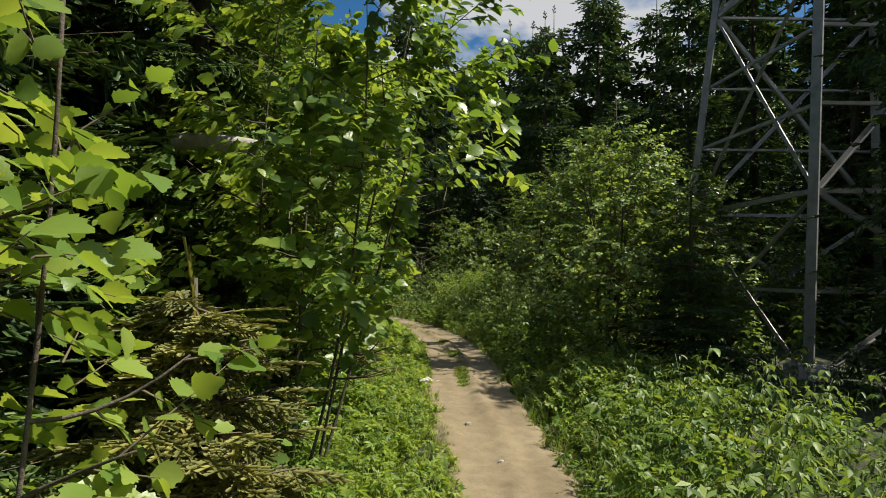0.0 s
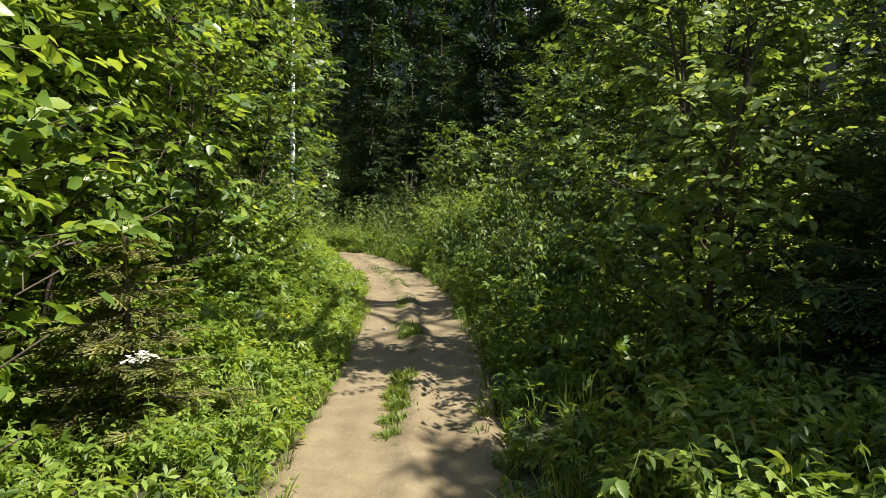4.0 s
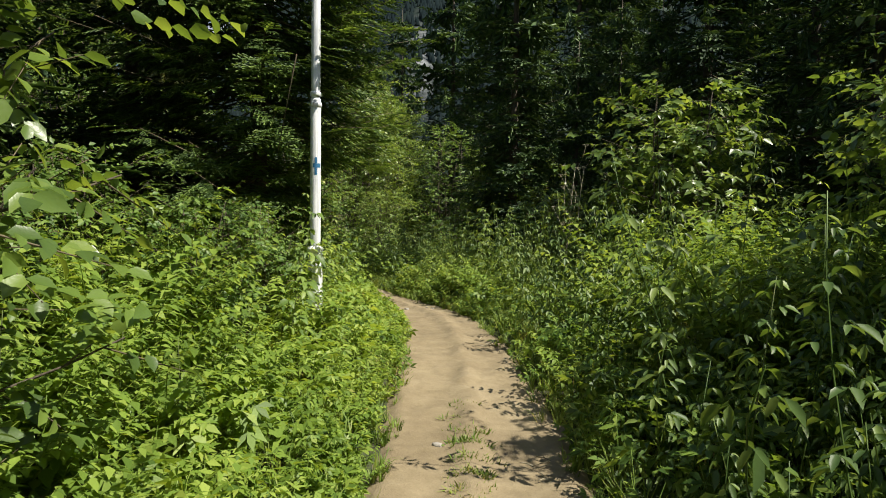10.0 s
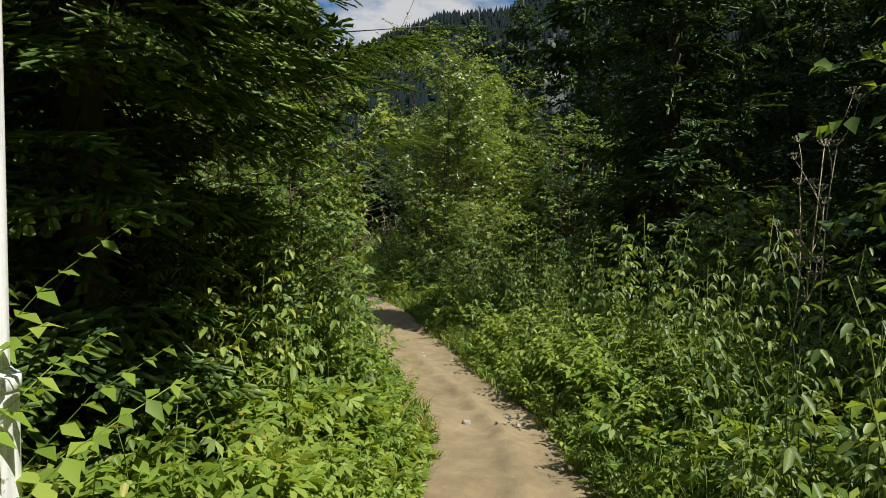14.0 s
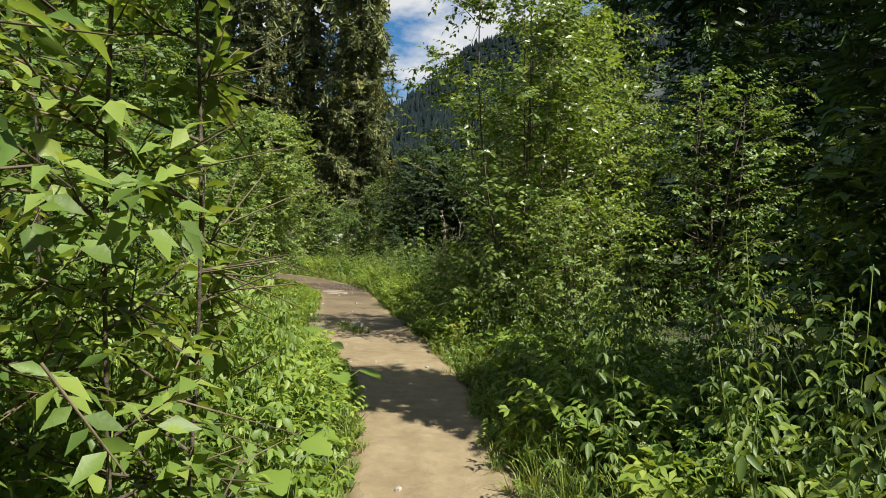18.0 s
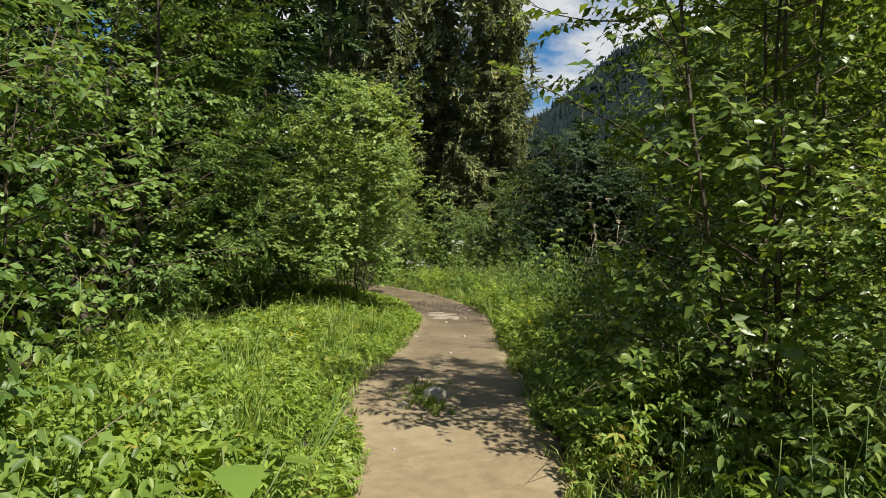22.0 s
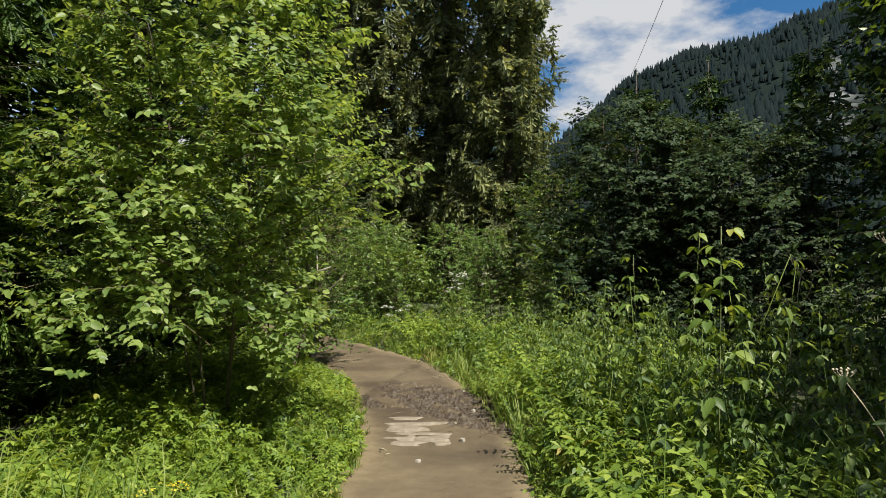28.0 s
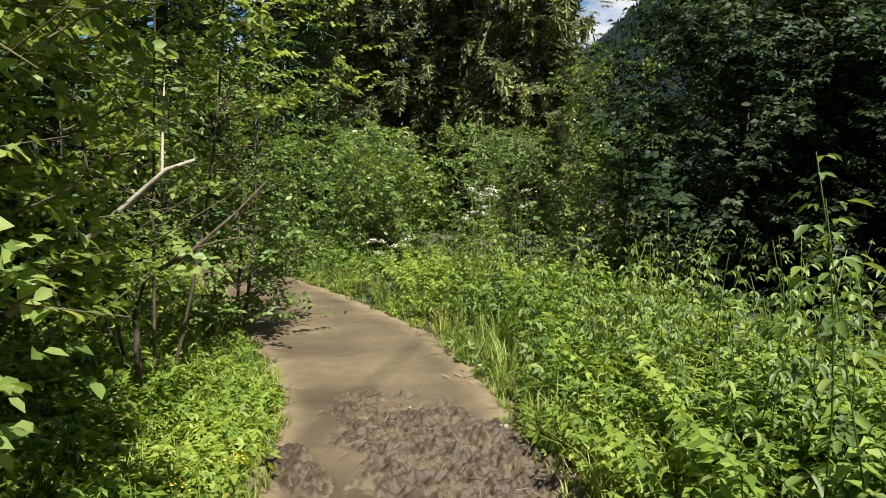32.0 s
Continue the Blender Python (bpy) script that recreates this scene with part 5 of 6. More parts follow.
# ---- steel lattice pylon ----
def make_pylon():
    x, y = 11.1, 6.7
    z0 = land_at(x, y) - 0.1
    root = empty("power_pylon", x, y, z0, "tall galvanised steel lattice pylon among trees", "pylon")
    feet = [np.array(p) for p in ((-2.8, -0.8), (-1.5, 3.0), (2.3, 1.3), (1.0, -2.5))]
    top, levels = 24.0, [0.0, 2.7, 6.6, 10.2, 13.4, 16.2, 18.6, 20.6, 22.4, 24.0]
    at = lambda k, z: np.array([*(feet[k % 4] * (1 - 0.88 * z / top)), z])

    def bar(name, a, b, w, t):
        d = unit(b - a)
        s = unit(np.cross(d, [0, 0, 1.0]) if abs(d[2]) < 0.98 else np.array([1.0, 0, 0]))
        o = np.cross(s, d)
        prof = [(0, 0), (w, 0), (w, t), (t, t), (t, w), (0, w)]
        v = np.array([p + s * (q[0] - w / 2) + o * (q[1] - w / 2) for p in (a, b) for q in prof])
        f = np.array([(i, (i + 1) % 6, (i + 1) % 6 + 6, i + 6) for i in range(6)])
        me = mesh_of(name, v, [f, np.array([(5, 4, 3, 2, 1, 0), (6, 7, 8, 9, 10, 11)])], True)
        return part(name, me, M_STEEL, root)

    for k in range(4):
        bar("leg", at(k, 0), at(k, top), 0.16, 0.03)
        part("footing", Pile_of(tube([(*feet[k], -0.3), (*feet[k], 0.22), (*feet[k], 0.26)], [0.36, 0.34, 0.28], 10)).mesh("footing"), M_GREY, root, "weathered concrete footing")
        for i in range(len(levels) - 1):
            za, zb = levels[i], levels[i + 1]
            w = 0.07 if i < 3 else 0.05
            bar("brace", at(k, za), at(k + 1, zb), w, 0.012)
            bar("brace", at(k + 1, za), at(k, zb), w, 0.012)
            bar("strut", at(k, zb), at(k + 1, zb), w, 0.012)
        for zm in (1.25, 4.0, 5.2, 8.4):
            bar("strut", at(k, zm), at(k + 1, zm), 0.05, 0.01)
    for z in (19.0, 22.0):
        for sgn in (-1, 1):
            bar("crossarm", np.array([0, 0, z + 0.5]), np.array([sgn * 4.2, sgn * 0.6, z]), 0.1, 0.015)
            bar("crossarm", np.array([0, 0, z - 0.3]), np.array([sgn * 4.2, sgn * 0.6, z]), 0.1, 0.015)
    for k, (dx, z) in enumerate(((-4.2, 19.0), (4.2, 19.0), (-4.2, 22.0))):
        a, b = np.array([x + dx, y, z0 + z - 0.3]), np.array([-17.0 + dx, 110.0, 21.0])
        wire = bent(a, b, np.array([0, 0, -2.2]), 24)
        ob = part("power_line", Pile_of(tube(wire, np.full(24, 0.02), 4)).mesh("power_line"), M_STEEL)
        tagged(ob, "dark power line hanging above the trees", "cable", "power lines")


make_pylon()


# ---- mountain and far woods ----
RIDGE = np.array([(-180, 8), (-90, 9), (-60, 8), (-30, 6), (-22, 8.5), (-15, 12.2), (-9, 16.3), (-4, 18.5), (3, 19.7), (12, 20.5), (20, 20), (29, 17.2), (40, 15.5), (60, 13), (100, 11), (180, 8)], float)


def make_mountain():
    az = np.radians(np.linspace(-95, 125, 331))
    rr = np.array([170, 210, 260, 320, 390, 460, 530, 600, 660, 720, 900])
    rise = np.clip((rr - 150) / 510, 0, 1.06) ** 1.15
    rise[-1] = 0.75
    top = np.tan(np.radians(np.interp(np.degrees(az), RIDGE[:, 0], RIDGE[:, 1]))) * 640
    x, y = np.sin(az)[:, None] * rr[None] + 4, np.cos(az)[:, None] * rr[None] + 16
    z = top[:, None] * rise[None] * (1 + 0.12 * swell(x, y, 95.0)) + 6 * swell(x, y, 40.0, 3) - 8
    n, m = x.shape
    i, j = np.meshgrid(np.arange(n - 1), np.arange(m - 1), indexing="ij")
    f = np.stack([i * m + j, i * m + j + 1, (i + 1) * m + j + 1, (i + 1) * m + j], -1).reshape(-1, 4)
    me = mesh_of("backdrop", np.stack([x, y, z], -1).reshape(-1, 3), [f])
    rock = np.clip(1.4 - np.hypot((np.degrees(az)[:, None] - 5.6) / 1.7, (np.degrees(np.arctan2(z, rr[None])) - 12.0) / 3.6), 0, 1) * (0.7 + 0.5 * swell(x, z, 18.0, 1))
    at = me.attributes.new("rock", "FLOAT", "POINT")
    at.data.foreach_set("value", np.clip(rock, 0, 1).ravel().astype(np.float32))
    ob = part("backdrop", me, M_MOUNTAIN)
    tagged(ob, "steep forested mountain slope with a grey cliff", "mountain", kind="structure")
    # conifers on the slope
    r = np.random.default_rng(8)
    k = 30000
    ia, ir = r.uniform(40, 290, k), np.sqrt(r.uniform(0.02, 1, k)) * 9.2
    i0, j0 = ia.astype(int), np.minimum(ir.astype(int), 9)
    fa, fr = (ia - i0)[:, None], (ir - j0)[:, None]
    g = np.stack([x, y, z], -1)
    p = (g[i0, j0] * (1 - fa) + g[i0 + 1, j0] * fa) * (1 - fr) + (g[i0, j0 + 1] * (1 - fa) + g[i0 + 1, j0 + 1] * fa) * fr
    pa, pe = np.degrees(np.arctan2(p[:, 0] - 4, p[:, 1] - 16)), np.degrees(np.arctan2(p[:, 2], np.hypot(p[:, 0] - 4, p[:, 1] - 16)))
    bare = (np.hypot((pa - 5.6) / 1.7, (pe - 12.0) / 3.6) < 0.9) & (swell(p[:, 0], p[:, 2], 30.0, 2) > -0.3)
    p = p[~bare]
    a = np.arange(6) / 6 * 6.283
    tv = np.vstack([np.column_stack([np.cos(a), np.sin(a), np.full(6, 0.03)]) * [0.22, 0.22, 1], [[0, 0, 1.0]]])
    tf = [np.array([(q, (q + 1) % 6, 6) for q in range(6)])]
    pile = Pile()
    h = r.uniform(3.0, 11.0, len(p))
    pile.spread(tv, tf, p, np.repeat(np.eye(3)[None], len(p), 0), h)
    tagged(part("mountain_forest", pile.mesh("mountain_forest"), M_FARWOOD_HAZED), "dark conifer forest covering the mountain", "forest", kind="stuff")


def mountain_material():
    m, n, l, b = node_mat("mountain_side")
    t = noise_node(n, l, 0.02, 8.0, 0.65)
    # Forest and cliff tones are lifted to stand in for distance haze.
    r = ramp_node(n, [(0.35, (0.012, 0.019, 0.016)), (0.7, (0.016, 0.025, 0.021)), (0.84, (0.022, 0.031, 0.027)), (0.93, (0.045, 0.05, 0.052))])
    l.new(t.outputs[0], r.inputs[0])
    cliff = n.new("ShaderNodeAttribute")
    cliff.attribute_name = "rock"
    veins = noise_node(n, l, 0.09, 8.0, 0.7)
    rr = ramp_node(n, [(0.38, (0.03, 0.034, 0.036)), (0.6, (0.24, 0.25, 0.255))])
    l.new(veins.outputs[0], rr.inputs[0])
    both = n.new("ShaderNodeMixRGB")
    l.new(cliff.outputs["Fac"], both.inputs[0])
    l.new(r.outputs[0], both.inputs[1])
    l.new(rr.outputs[0], both.inputs[2])
    l.new(both.outputs[0], b.inputs["Base Color"])
    b.inputs["Roughness"].default_value, b.inputs["Specular IOR Level"].default_value = 0.95, 0.0
    return m


M_MOUNTAIN = mountain_material()
make_mountain()


def make_far_woods():
    """The closed wood behind the trees that stand near: simple tiered conifers and bushes."""
    r = np.random.default_rng(21)
    kinds = []
    for form in range(4):
        tiers = Pile()
        for k in range(12):
            z, q = 0.05 + 0.075 * k, (0.17 + 0.02 * form) * (1 - k / 12.6) ** 0.85
            for b in range(7):
                a, ln = 6.283 * (b + r.uniform(-0.4, 0.4)) / 7 + k, q * r.uniform(0.55, 1.2)
                o, s = np.array([math.cos(a), math.sin(a), 0]), np.array([-math.sin(a), math.cos(a), 0])
                tip = o * ln + np.array([0, 0, z - 0.035 - 0.1 * ln])
                tiers.add([np.array([0, 0, z + 0.05]), o * ln * 0.6 + s * ln * 0.34 + [0, 0, z - 0.025], tip, o * ln * 0.6 - s * ln * 0.34 + [0, 0, z - 0.025]], [np.array([(0, 1, 2, 3)])])
        tiers.add(*tube([(0, 0, 0), (0, 0, 1.0)], [0.012, 0.002], 3))
        kinds.append((np.concatenate(tiers.v), [np.concatenate(a) for a in tiers.f.values()]))
    p = np.column_stack([r.uniform(-75, 90, 1100), r.uniform(-55, 125, 1100)])
    d, s, at = beside(p[:, 0], p[:, 1])
    open_view = (p[:, 0] > -0.27 * (p[:, 1] - 32) + 0.3) & (p[:, 0] < 0.2 * (p[:, 1] - 20) + 7) & (p[:, 1] > 30)
    ok = (d > np.where(s > 0, 26, 15)) & (~open_view | (p[:, 1] > 62))
    p = p[ok]
    h = r.uniform(9, 19, len(p)) * np.clip(d[ok] / 24, 0.6, 1.1) * np.where(open_view[ok], 0.4, 1.0)
    z = land(p[:, 0], p[:, 1])
    pile = Pile()
    ang = r.uniform(0, 6.28, len(p))
    rot = np.stack([np.column_stack([np.cos(ang), -np.sin(ang), 0 * ang]), np.column_stack([np.sin(ang), np.cos(ang), 0 * ang]), np.column_stack([0 * ang, 0 * ang, 0 * ang + 1])], 1)
    for q, (tv, tf) in enumerate(kinds):
        pile.spread(tv, tf, np.column_stack([p, z])[q::4], rot[q::4], h[q::4])
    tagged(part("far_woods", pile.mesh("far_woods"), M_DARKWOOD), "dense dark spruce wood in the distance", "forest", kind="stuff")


make_far_woods()


# ---- single things ----
def broken_wood(name, points, radii, label, mat=M_GREY, sides=6, group="", category="branch", stubs=()):
    """A bare branch or log lying or hanging by itself, with short stubs as parts."""
    points = np.asarray(points, float)
    ob = part(name, Pile_of(tube(points - points[0], radii, sides)).mesh(name), mat)
    ob.location = points[0]
    for a, b, ra in stubs:
        a, b = np.asarray(a, float) - points[0], np.asarray(b, float) - points[0]
        part("stub", Pile_of(tube(bent(a, b, np.array([0, 0, 0.03]), 4), np.linspace(ra, ra * 0.3, 4), 5)).mesh("stub"), mat, ob)
    return tagged(ob, label, category, group)


def make_slab(name, x, y, w, d, turn, mat, label, group, thick=0.03, seed=0, category="slab"):
    """A low irregular plate pressed into the path."""
    r = np.random.default_rng(seed)
    a = np.linspace(0, 2 * np.pi, 22, endpoint=False)
    rad = 1 + 0.13 * np.sin(3 * a + seed) + 0.09 * np.sin(5 * a + 2 * seed) + r.normal(0, 0.05, 22)
    q = np.sign(np.cos(a)) * np.abs(np.cos(a)) ** 0.7, np.sign(np.sin(a)) * np.abs(np.sin(a)) ** 0.8
    rings = []
    for f, z in ((1.0, -0.02), (0.97, thick * 0.55), (0.82, thick), (0.4, thick * 1.1)):
        rings.append(np.column_stack([q[0] * rad * f * w / 2, q[1] * rad * f * d / 2, np.full(22, z)]))
    v = np.vstack(rings)
    f4 = np.array([(k * 22 + i, k * 22 + (i + 1) % 22, (k + 1) * 22 + (i + 1) % 22, (k + 1) * 22 + i) for k in range(3) for i in range(22)])
    ob = part(name, mesh_of(name, v, [f4, np.array([np.arange(22) + 66])]), mat)
    ob.location, ob.rotation_euler = (x, y, float(np.interp(y, GROUND[:, 0], GROUND[:, 1])) - 0.012), (0, 0, radians(turn))
    return tagged(ob, label, category, group)


M_PALE_PATCH = rough_material("pale_dried_silt", [(0.3, (0.15, 0.12, 0.085)), (0.55, (0.225, 0.19, 0.145)), (0.75, (0.3, 0.265, 0.21))], 9.0, 0.5, 0.01, 0.9, 60.0)
M_STONE = rough_material("grey_stone", [(0.3, (0.2, 0.18, 0.155)), (0.7, (0.4, 0.37, 0.32))], 18.0, 0.5, 0.01, 0.85, 60.0)
# Thin pale plates laid across the path.
for k, (sx, sy, sw, sd) in enumerate(((-1.43, 37.67, 0.34, 0.1), (-1.19, 37.52, 0.72, 0.08), (-1.2, 37.27, 0.42, 0.17), (-1.0, 37.13, 0.64, 0.08), (-1.1, 36.94, 0.4, 0.18), (-0.77, 37.05, 0.34, 0.14),
                                      (-0.97, 36.78, 0.42, 0.12), (-0.62, 36.95, 0.15, 0.06))):
    make_slab("dried_silt_patch", sx, sy, sw * 1.08, sd * 1.4, 27 + 4 * math.sin(k), M_PALE_PATCH, "pale flat patch on the path", "dried silt patches", 0.004, k)
for k in range(46):
    t = random.Random(k)
    i = t.randrange(45, len(LINE) - 30)
    off = t.uniform(-1, 1) * LINE_HALF[i] * 0.95
    w = t.uniform(0.015, 0.05)
    make_slab("small_stone", LINE[i, 0] + off * LINE_DIR[i, 1], LINE[i, 1] - off * LINE_DIR[i, 0], w * 1.4, w, t.uniform(0, 180), M_STONE, "small grey stone bedded in the earth path", "stones on the path", w * 0.4, k, "stone")



def half_buried_stone(x, y, w, d, h, label, seed):
    """A rounded, chipped stone that stands out of the path."""
    r = np.random.default_rng(seed)
    a, e = np.meshgrid(np.linspace(0, 2 * np.pi, 18, endpoint=False), np.linspace(-0.5, 1.45, 9))
    k = 1 + 0.1 * np.sin(2 * a + 3 * e + seed) + 0.07 * np.sin(5 * a - 4 * e) + r.normal(0, 0.03, a.shape)
    v = np.stack([np.cos(a) * np.cos(e) * k * w / 2, np.sin(a) * np.cos(e) * k * d / 2, np.sin(e) * k * h], -1).reshape(-1, 3)
    f = np.array([(i * 18 + j, i * 18 + (j + 1) % 18, (i + 1) * 18 + (j + 1) % 18, (i + 1) * 18 + j) for i in range(8) for j in range(18)])
    ob = part("stone", mesh_of("stone", v, [f, np.array([np.arange(18) + 8 * 18])]), M_STONE)
    ob.location = (x, y, float(np.interp(y, GROUND[:, 0], GROUND[:, 1])) - 0.02)
    return tagged(ob, label, "stone", "stones on the path")


half_buried_stone(2.12, 30.36, 0.26, 0.2, 0.1, "pale rounded stone beside grass tufts on the path", 5)
half_buried_stone(2.0, 29.95, 0.12, 0.1, 0.045, "small pale stone beside grass tufts on the path", 6)

M_STRAW = rough_material("muddy_straw", [(0.3, (0.1, 0.08, 0.05)), (0.7, (0.26, 0.22, 0.15))], 8.0, 0.2, 0.004, 0.8)


def make_straw():
    """Trampled straw and stalk ends on the churned mud and along the path's edges."""
    r = np.random.default_rng(78)
    pile = Pile()
    for k in range(420):
        if k < 170:
            u, w = r.uniform(-1.4, 1.5), r.normal(0, 0.3)
            x, y, lift = -1.35 + 0.81 * u + 0.586 * w, 38.42 - 0.586 * u + 0.81 * w, 0.03
        else:
            i = int(r.integers(250, len(LINE) - 30))
            off = LINE_HALF[i] * r.uniform(0.86, 1.04) * (1 if r.random() < 0.5 else -1)
            x, y, lift = LINE[i, 0] + off * LINE_DIR[i, 1], LINE[i, 1] - off * LINE_DIR[i, 0], 0.008
        z = float(np.interp(y, GROUND[:, 0], GROUND[:, 1])) + lift - 0.012
        a, ln = r.uniform(0, 6.28), r.uniform(0.04, 0.15)
        o = np.array([math.cos(a) * ln, math.sin(a) * ln, r.normal(0, 0.008)])
        c = np.array([x, y, z])
        pile.add(*tube([c, c + o * 0.5 + [0, 0, 0.008], c + o], [0.0022, 0.002, 0.0012], 3))
    tagged(part("trampled_straw", pile.mesh("trampled_straw"), M_STRAW), "pale trampled straw on mud and path edges", "straw", kind="stuff")


make_straw()

# bare wood
broken_wood("dead_branch", [(-3.4, 37.38, 0.5), (-3.2, 37.52, 0.74), (-2.95, 37.68, 1.0), (-2.72, 37.82, 1.23), (-2.6, 37.9, 1.28)], [0.02, 0.018, 0.016, 0.012, 0.008], "bare grey willow branch slanting over grass",
            stubs=(((-2.74, 37.81, 1.21), (-2.86, 37.95, 1.72), 0.009), ((-3.1, 37.58, 0.86), (-3.0, 37.8, 1.0), 0.006)))
broken_wood("crooked_stem", [(-3.74, 38.34, -0.42), (-3.75, 38.35, 0.3), (-3.7, 38.4, 0.55), (-3.5, 38.62, 0.72), (-3.3, 38.85, 0.98), (-3.15, 39.0, 1.2)], [0.026, 0.022, 0.02, 0.016, 0.011, 0.006],
            "thin crooked dark willow stem", M_BARK, stubs=(((-3.48, 38.64, 0.74), (-3.1, 38.9, 0.8), 0.008),))
broken_wood("broken_log", [(0.08, 4.98, 2.35), (0.25, 4.88, 2.35), (0.45, 4.76, 2.33), (0.62, 4.68, 2.31)], [0.06, 0.066, 0.062, 0.05], "broken grey log caught among hazel stems", M_GREY, 9, "", "log")
broken_wood("dead_branch", [(-5.4, 32.6, 2.5), (-4.4, 32.95, 2.5), (-3.9, 33.25, 2.44), (-3.4, 33.55, 2.32)], [0.02, 0.015, 0.011, 0.006], "pale bare spruce branch hanging over shade",
            stubs=(((-4.2, 33.07, 2.48), (-3.7, 33.1, 2.6), 0.007), ((-3.9, 33.25, 2.44), (-3.5, 33.7, 2.5), 0.006)))
for k, (lx, ly, n) in enumerate(((6.1, 14.35, 5), (6.5, 17.4, 8), (6.12, 13.5, 7), (5.15, 9.0, 4), (-0.9, 36.45, 4), (2.1, 30.4, 5), (-2.3, 40.2, 3))):
    r = np.random.default_rng(60 + k)
    for q in range(n):
        a, ln = r.uniform(0, 6.28), r.uniform(0.04, 0.16)
        p = np.array([lx, ly, 0]) + [*r.normal(0, 0.09, 2), float(np.interp(ly, GROUND[:, 0], GROUND[:, 1])) + 0.004]
        o = np.array([math.cos(a), math.sin(a), 0]) * ln
        broken_wood("fallen_twig", [p, p + o * 0.5 + [0, 0, 0.006], p + o], [0.005, 0.004, 0.002], "short dry twig lying on the path", M_TWIG if q % 2 else M_DRYSTALK, 4, "twigs on the path", "twig")


def dry_umbel(x, y, h, label, seed, group="dry seed stalks"):
    """A dead umbellifer: pale stalk with forked side stalks that carry seed heads."""
    r = np.random.default_rng(seed)
    root = empty("dry_seed_stalk", x, y, land_at(x, y) - 0.02, label, "plant", group)
    top = np.array([r.normal(0, 0.07) * h, r.normal(0, 0.07) * h, h])
    stem = bent(np.zeros(3), top, r.normal(0, 0.03, 3) * h, 7)
    part("stalk", Pile_of(tube(stem, np.linspace(0.008, 0.003, 7), 5)).mesh("stalk"), M_DRYSTALK, root)
    heads = [top]
    for k in range(5):
        c = stem[3 + k % 4]
        a = 2.4 * k + seed
        e = c + np.array([math.cos(a) * 0.14, math.sin(a) * 0.14, 0.24 + 0.05 * (k % 2)]) * (0.6 + 0.3 * h)
        part("side_stalk", Pile_of(tube(bent(c, e, np.array([0.02, 0, -0.02]), 4), [0.004, 0.003, 0.003, 0.002], 4)).mesh("side_stalk"), M_DRYSTALK, root)
        heads.append(e)
    for e in heads:
        pile = Pile()
        for q in range(11):
            a = 2.4 * q
            rr = 0.05 * math.sqrt((q + 0.5) / 11)
            tip = np.array([math.cos(a) * rr, math.sin(a) * rr, 0.05 - rr * 0.25])
            pile.add(*tube([np.zeros(3), tip], [0.0014, 0.001], 3))
            pile.add(*tube([tip, tip + [0, 0, 0.005], tip + [0, 0, 0.011]], [0.003, 0.007, 0.003], 5))
        me = pile.mesh("seed_head")
        me.transform(Matrix.Translation(e))
        tagged(part("seed_head", me, M_DRYSTALK, root), kind="stuff")
    return root


for k, (dx, dy, dh) in enumerate(((8.4, 20.8, 2.2), (8.75, 21.0, 2.25), (8.15, 20.6, 1.9), (2.95, 34.5, 1.85), (3.25, 34.9, 1.9), (2.55, 34.9, 1.75), (2.85, 37.9, 1.75), (9.2, 14.2, 2.3), (8.9, 14.6, 2.1), (3.3, 32.2, 1.5), (2.2, 37.2, 1.6))):
    dry_umbel(dx, dy, dh, "dry pale umbel stalk with seed heads above herbs", 80 + k)


def flower_clump(x, y, h, count, mat, label, seed, group, petal=0.016, heads=6, round_head=True):
    """A flowering herb: several leafy stalks, each with a loose head of small flowers."""
    r = np.random.default_rng(seed)
    root = empty("flowering_herb", x, y, land_at(x, y) - 0.02, label, "flower", group)
    for k in range(count):
        a = r.uniform(0, 6.28)
        foot = np.array([math.cos(a), math.sin(a), 0]) * r.uniform(0, 0.12)
        top = foot * 2.2 + np.array([0, 0, h * r.uniform(0.8, 1.08)])
        pile = Pile_of(tube(bent(foot, top, r.normal(0, 0.02, 3), 5), np.linspace(0.004, 0.002, 5), 4))
        n = 9
        u = r.uniform(0.15, 0.85, n)
        w = r.uniform(0, 6.28, n)
        d = np.column_stack([np.cos(w), np.sin(w), np.full(n, 0.1)])
        pile.spread(SLIM_V * [1.3, 1, 1], SLIM_F, foot + (top - foot) * u[:, None], turns(d, np.repeat([[0, 0, 1.0]], n, 0)), r.uniform(0.06, 0.11, n))
        part("stalk", pile.mesh("stalk"), M_HERB, root)
        head = Pile()
        m = heads * 5
        c = top + r.normal(0, 0.03 if round_head else 0.045, (m, 3)) * [1, 1, 0.45]
        w = r.uniform(0, 6.28, m)
        head.spread(KITE_V * [1.5, 1, 1], SLIM_F, c, turns(np.column_stack([np.cos(w), np.sin(w), r.uniform(-0.1, 0.4, m)]), np.repeat([[0, 0, 1.0]], m, 0)), petal * r.uniform(0.8, 1.4, m))
        tagged(part("flower_head", head.mesh("flower_head"), mat, root), kind="stuff")
    return root


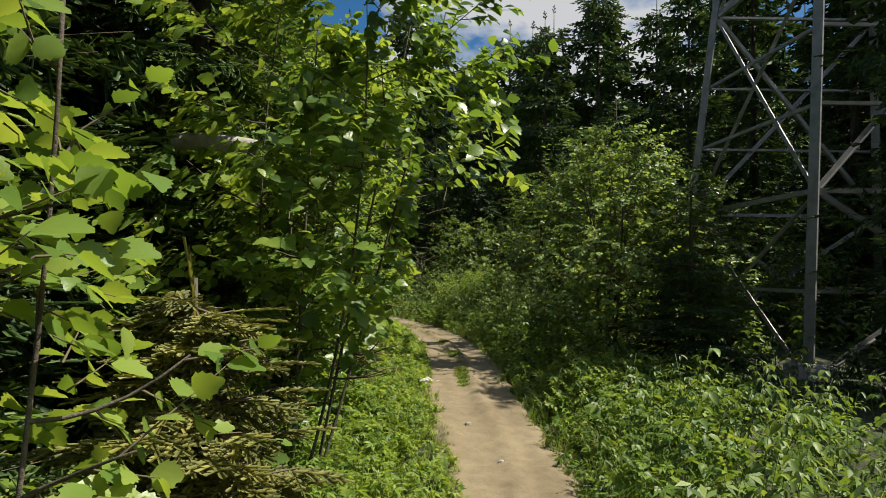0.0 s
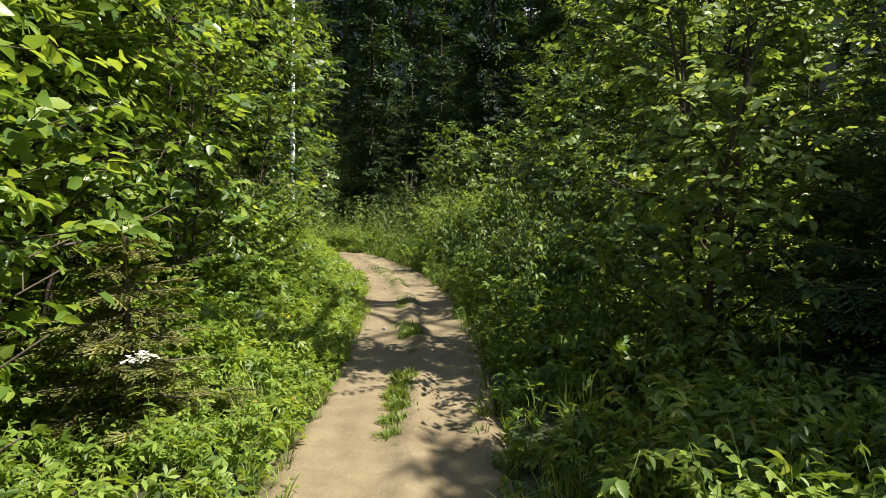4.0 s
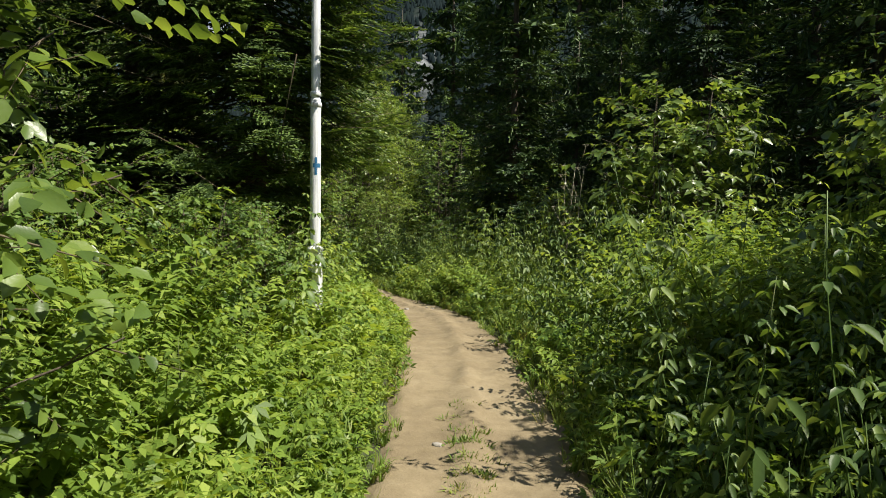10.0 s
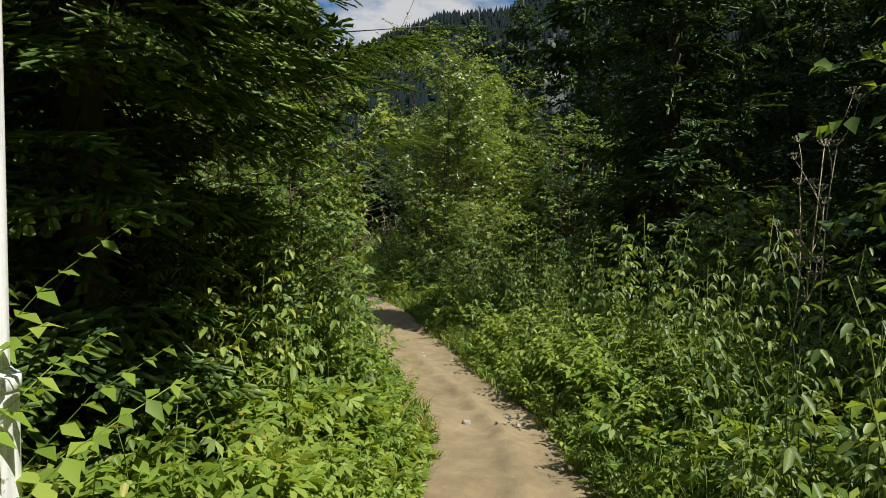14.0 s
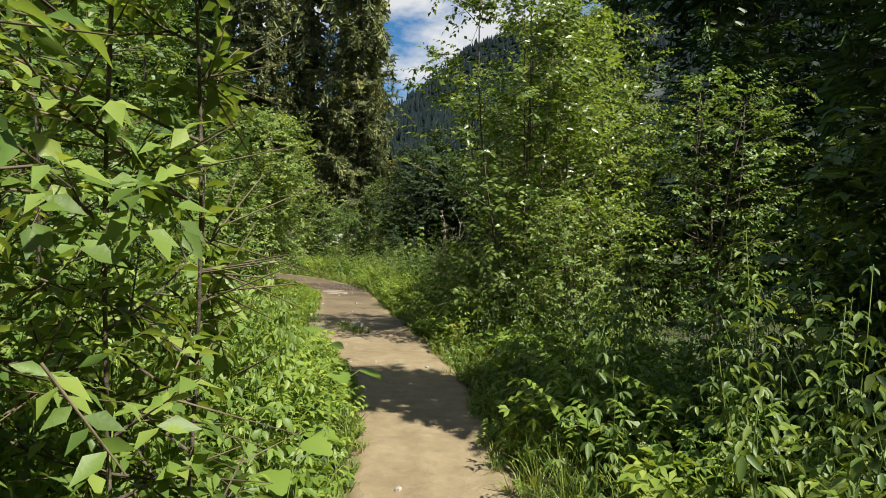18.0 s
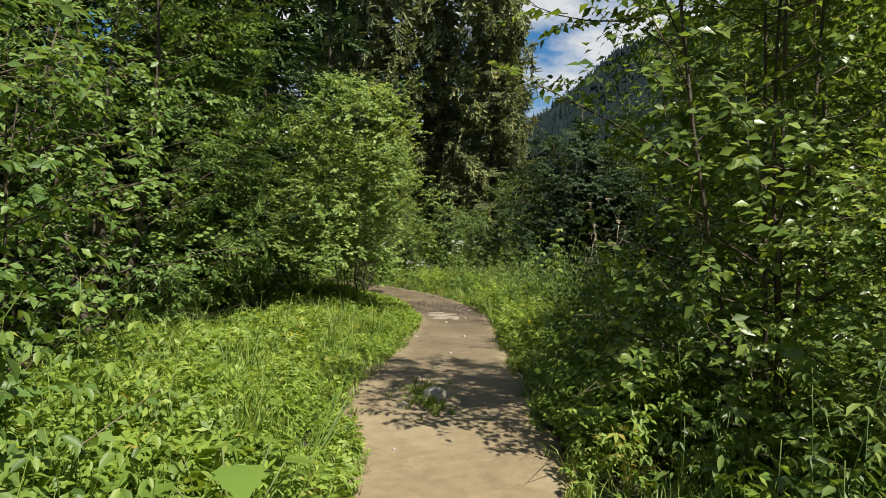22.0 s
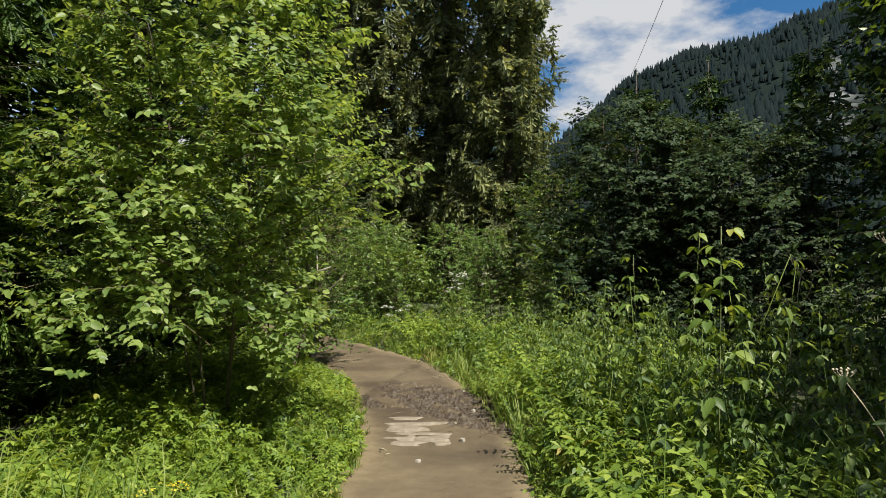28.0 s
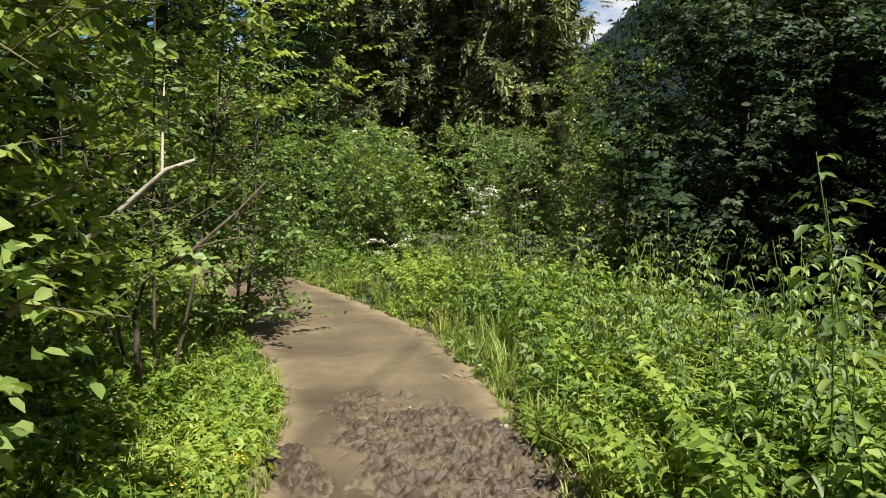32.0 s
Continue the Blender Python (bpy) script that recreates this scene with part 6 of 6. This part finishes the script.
for k, (fx, fy, fh, n) in enumerate(((2.17, 33.92, 0.85, 5), (-1.0, 33.4, 0.5, 3), (-0.8, 34.0, 0.45, 3), (-1.35, 33.1, 0.5, 3), (-2.2, 37.5, 0.4, 3), (3.3, 9.0, 0.4, 2), (-0.9, 32.2, 0.5, 3), (1.0, 29.6, 0.6, 2), (0.1, 31.9, 0.55, 2), (2.4, 32.9, 0.6, 2))):
    flower_clump(fx, fy, fh, n, M_YELLOWFLOWER, "yellow ragwort in flower among green herbs", 200 + k, "yellow flowers", 0.013, 4)
for k, (fx, fy, fh, n) in enumerate(((-3.15, 42.65, 1.5, 5), (-3.4, 43.25, 1.45, 5), (-2.9, 43.0, 1.55, 4), (-5.2, 43.25, 0.85, 4), (-5.0, 43.7, 0.9, 3), (2.46, 7.5, 0.7, 1), (2.29, 5.55, 0.62, 1), (6.9, 9.2, 0.75, 3), (7.1, 8.9, 0.7, 2), (3.0, 24.6, 1.35, 3), (2.7, 25.2, 1.3, 2))):
    flower_clump(fx, fy, fh, n, M_WHITEFLOWER, "creamy white meadowsweet in flower", 230 + k, "white flowers", 0.028, 9, True)


def raspberry_cane(x, y, h, seed, label):
    """A raspberry cane that stands out by itself: stalk and a part for its leaves."""
    stalks, pos, way, up, size = cane(h, seed, 0.095, 0.5)
    root = empty("raspberry_cane", x, y, land_at(x, y) - 0.02, label, "plant", "raspberry canes")
    part("stalk", stalks.mesh("stalk"), M_STALK, root)
    pile = Pile()
    pile.spread(BIG_V * [0.68, 1, 1.3], BIG_F, pos, turns(way, up), size)
    tagged(part("foliage", pile.mesh("foliage"), M_RASPBERRY, root), kind="stuff")
    return root


CANES = [raspberry_cane(3.65, 3.6, 1.2, 301, "tall raspberry cane with large pale leaves"), raspberry_cane(4.15, 5.95, 0.5, 302, "short raspberry cane at the path edge"),
         raspberry_cane(0.85, 38.1, 1.35, 303, "tall raspberry cane with drooping sunlit leaves"), raspberry_cane(7.4, 24.8, 1.55, 304, "tall raspberry cane against dark spruces")]
for k, (cx, cy, cs) in enumerate(((3.2, 2.6, 0.8), (3.5, 3.0, 0.85), (4.0, 3.2, 0.9), (4.3, 3.8, 0.85), (3.9, 4.2, 0.75), (4.6, 3.1, 0.9), (2.9, 2.2, 0.75), (4.9, 4.2, 0.8), (3.4, 2.0, 0.85), (4.2, 2.4, 0.9), (3.0, 3.3, 0.6), (3.3, 3.9, 0.55))):
    plant_again(CANES[0], cx, cy, 57.0 * k, cs, "raspberry cane with pale yellow-green sunlit leaves")
for k, (cx, cy, cs) in enumerate(((4.25, 16.6, 1.2), (4.45, 16.9, 1.25), (3.9, 17.2, 1.35), (4.0, 16.3, 1.2), (4.3, 17.55, 1.3), (3.75, 16.8, 1.35), (4.5, 16.2, 1.0))):
    plant_again(CANES[0], cx, cy, 71.0 * k, cs, "raspberry cane standing beside the painted pole")
r9 = np.random.default_rng(91)
for k in range(64):
    i = int(r9.integers(40, len(LINE) - 25))
    s = 1 if r9.random() < 0.62 else -1
    if s > 0 and 4.5 < LINE[i, 1] < 8.5:
        continue
    off = (LINE_HALF[i] + r9.uniform(0.45, 1.5)) * s
    cx, cy = LINE[i, 0] + off * LINE_DIR[i, 1], LINE[i, 1] - off * LINE_DIR[i, 0]
    want = float(growth(np.array([cx]), np.array([cy]))[3][0]) * 1.12
    src = CANES[(0, 2, 3)[k % 3] if want > 0.8 else 1]
    plant_again(src, cx, cy, float(r9.uniform(0, 360)), float(np.clip(want / (1.3 if want > 0.8 else 0.65), 0.6, 1.25)), "raspberry cane with toothed pale green leaves")


def broad_leaf_plant(x, y, h, seed, label, count=7, leaf=0.26):
    """Burdock or butterbur: large soft leaves on thick stalks."""
    r = np.random.default_rng(seed)
    root = empty("burdock_plant", x, y, land_at(x, y) - 0.02, label, "plant", "broad-leaved plants")
    for k in range(count):
        a = 6.283 * k / count + r.uniform(-0.3, 0.3)
        o = np.array([math.cos(a), math.sin(a), 0])
        e = o * h * r.uniform(0.25, 0.7) + np.array([0, 0, h * r.uniform(0.55, 1.0)])
        st = part("leaf_stalk", Pile_of(tube(bent(np.zeros(3), e, np.array([0, 0, 0.06 * h]), 4), [0.008, 0.007, 0.006, 0.004], 5)).mesh("leaf_stalk"), M_STALK, root)
        pile = Pile()
        pile.spread(BIG_V * [1.15, 1, 1], BIG_F, e[None], turns((o + [0, 0, -0.1])[None], (np.array([0, 0, 1.0]) + o * 0.25 + r.normal(0, 0.15, 3))[None]), np.array([leaf * r.uniform(0.7, 1.15)]))
        part("leaf", pile.mesh("leaf"), M_HERB, st)
    return root


for k, (bx, by, bh, lf) in enumerate(((4.05, 23.5, 0.55, 0.2), (3.7, 24.3, 0.6, 0.22), (2.6, 27.2, 0.6, 0.22), (3.4, 25.9, 0.6, 0.22), (4.6, 14.6, 0.4, 0.13), (4.2, 13.6, 0.42, 0.13), (6.9, 12.2, 0.55, 0.2), (0.9, 37.2, 0.6, 0.2))):
    broad_leaf_plant(bx, by, bh, 400 + k, "broad-leaved burdock with large soft leaves", 7, lf)
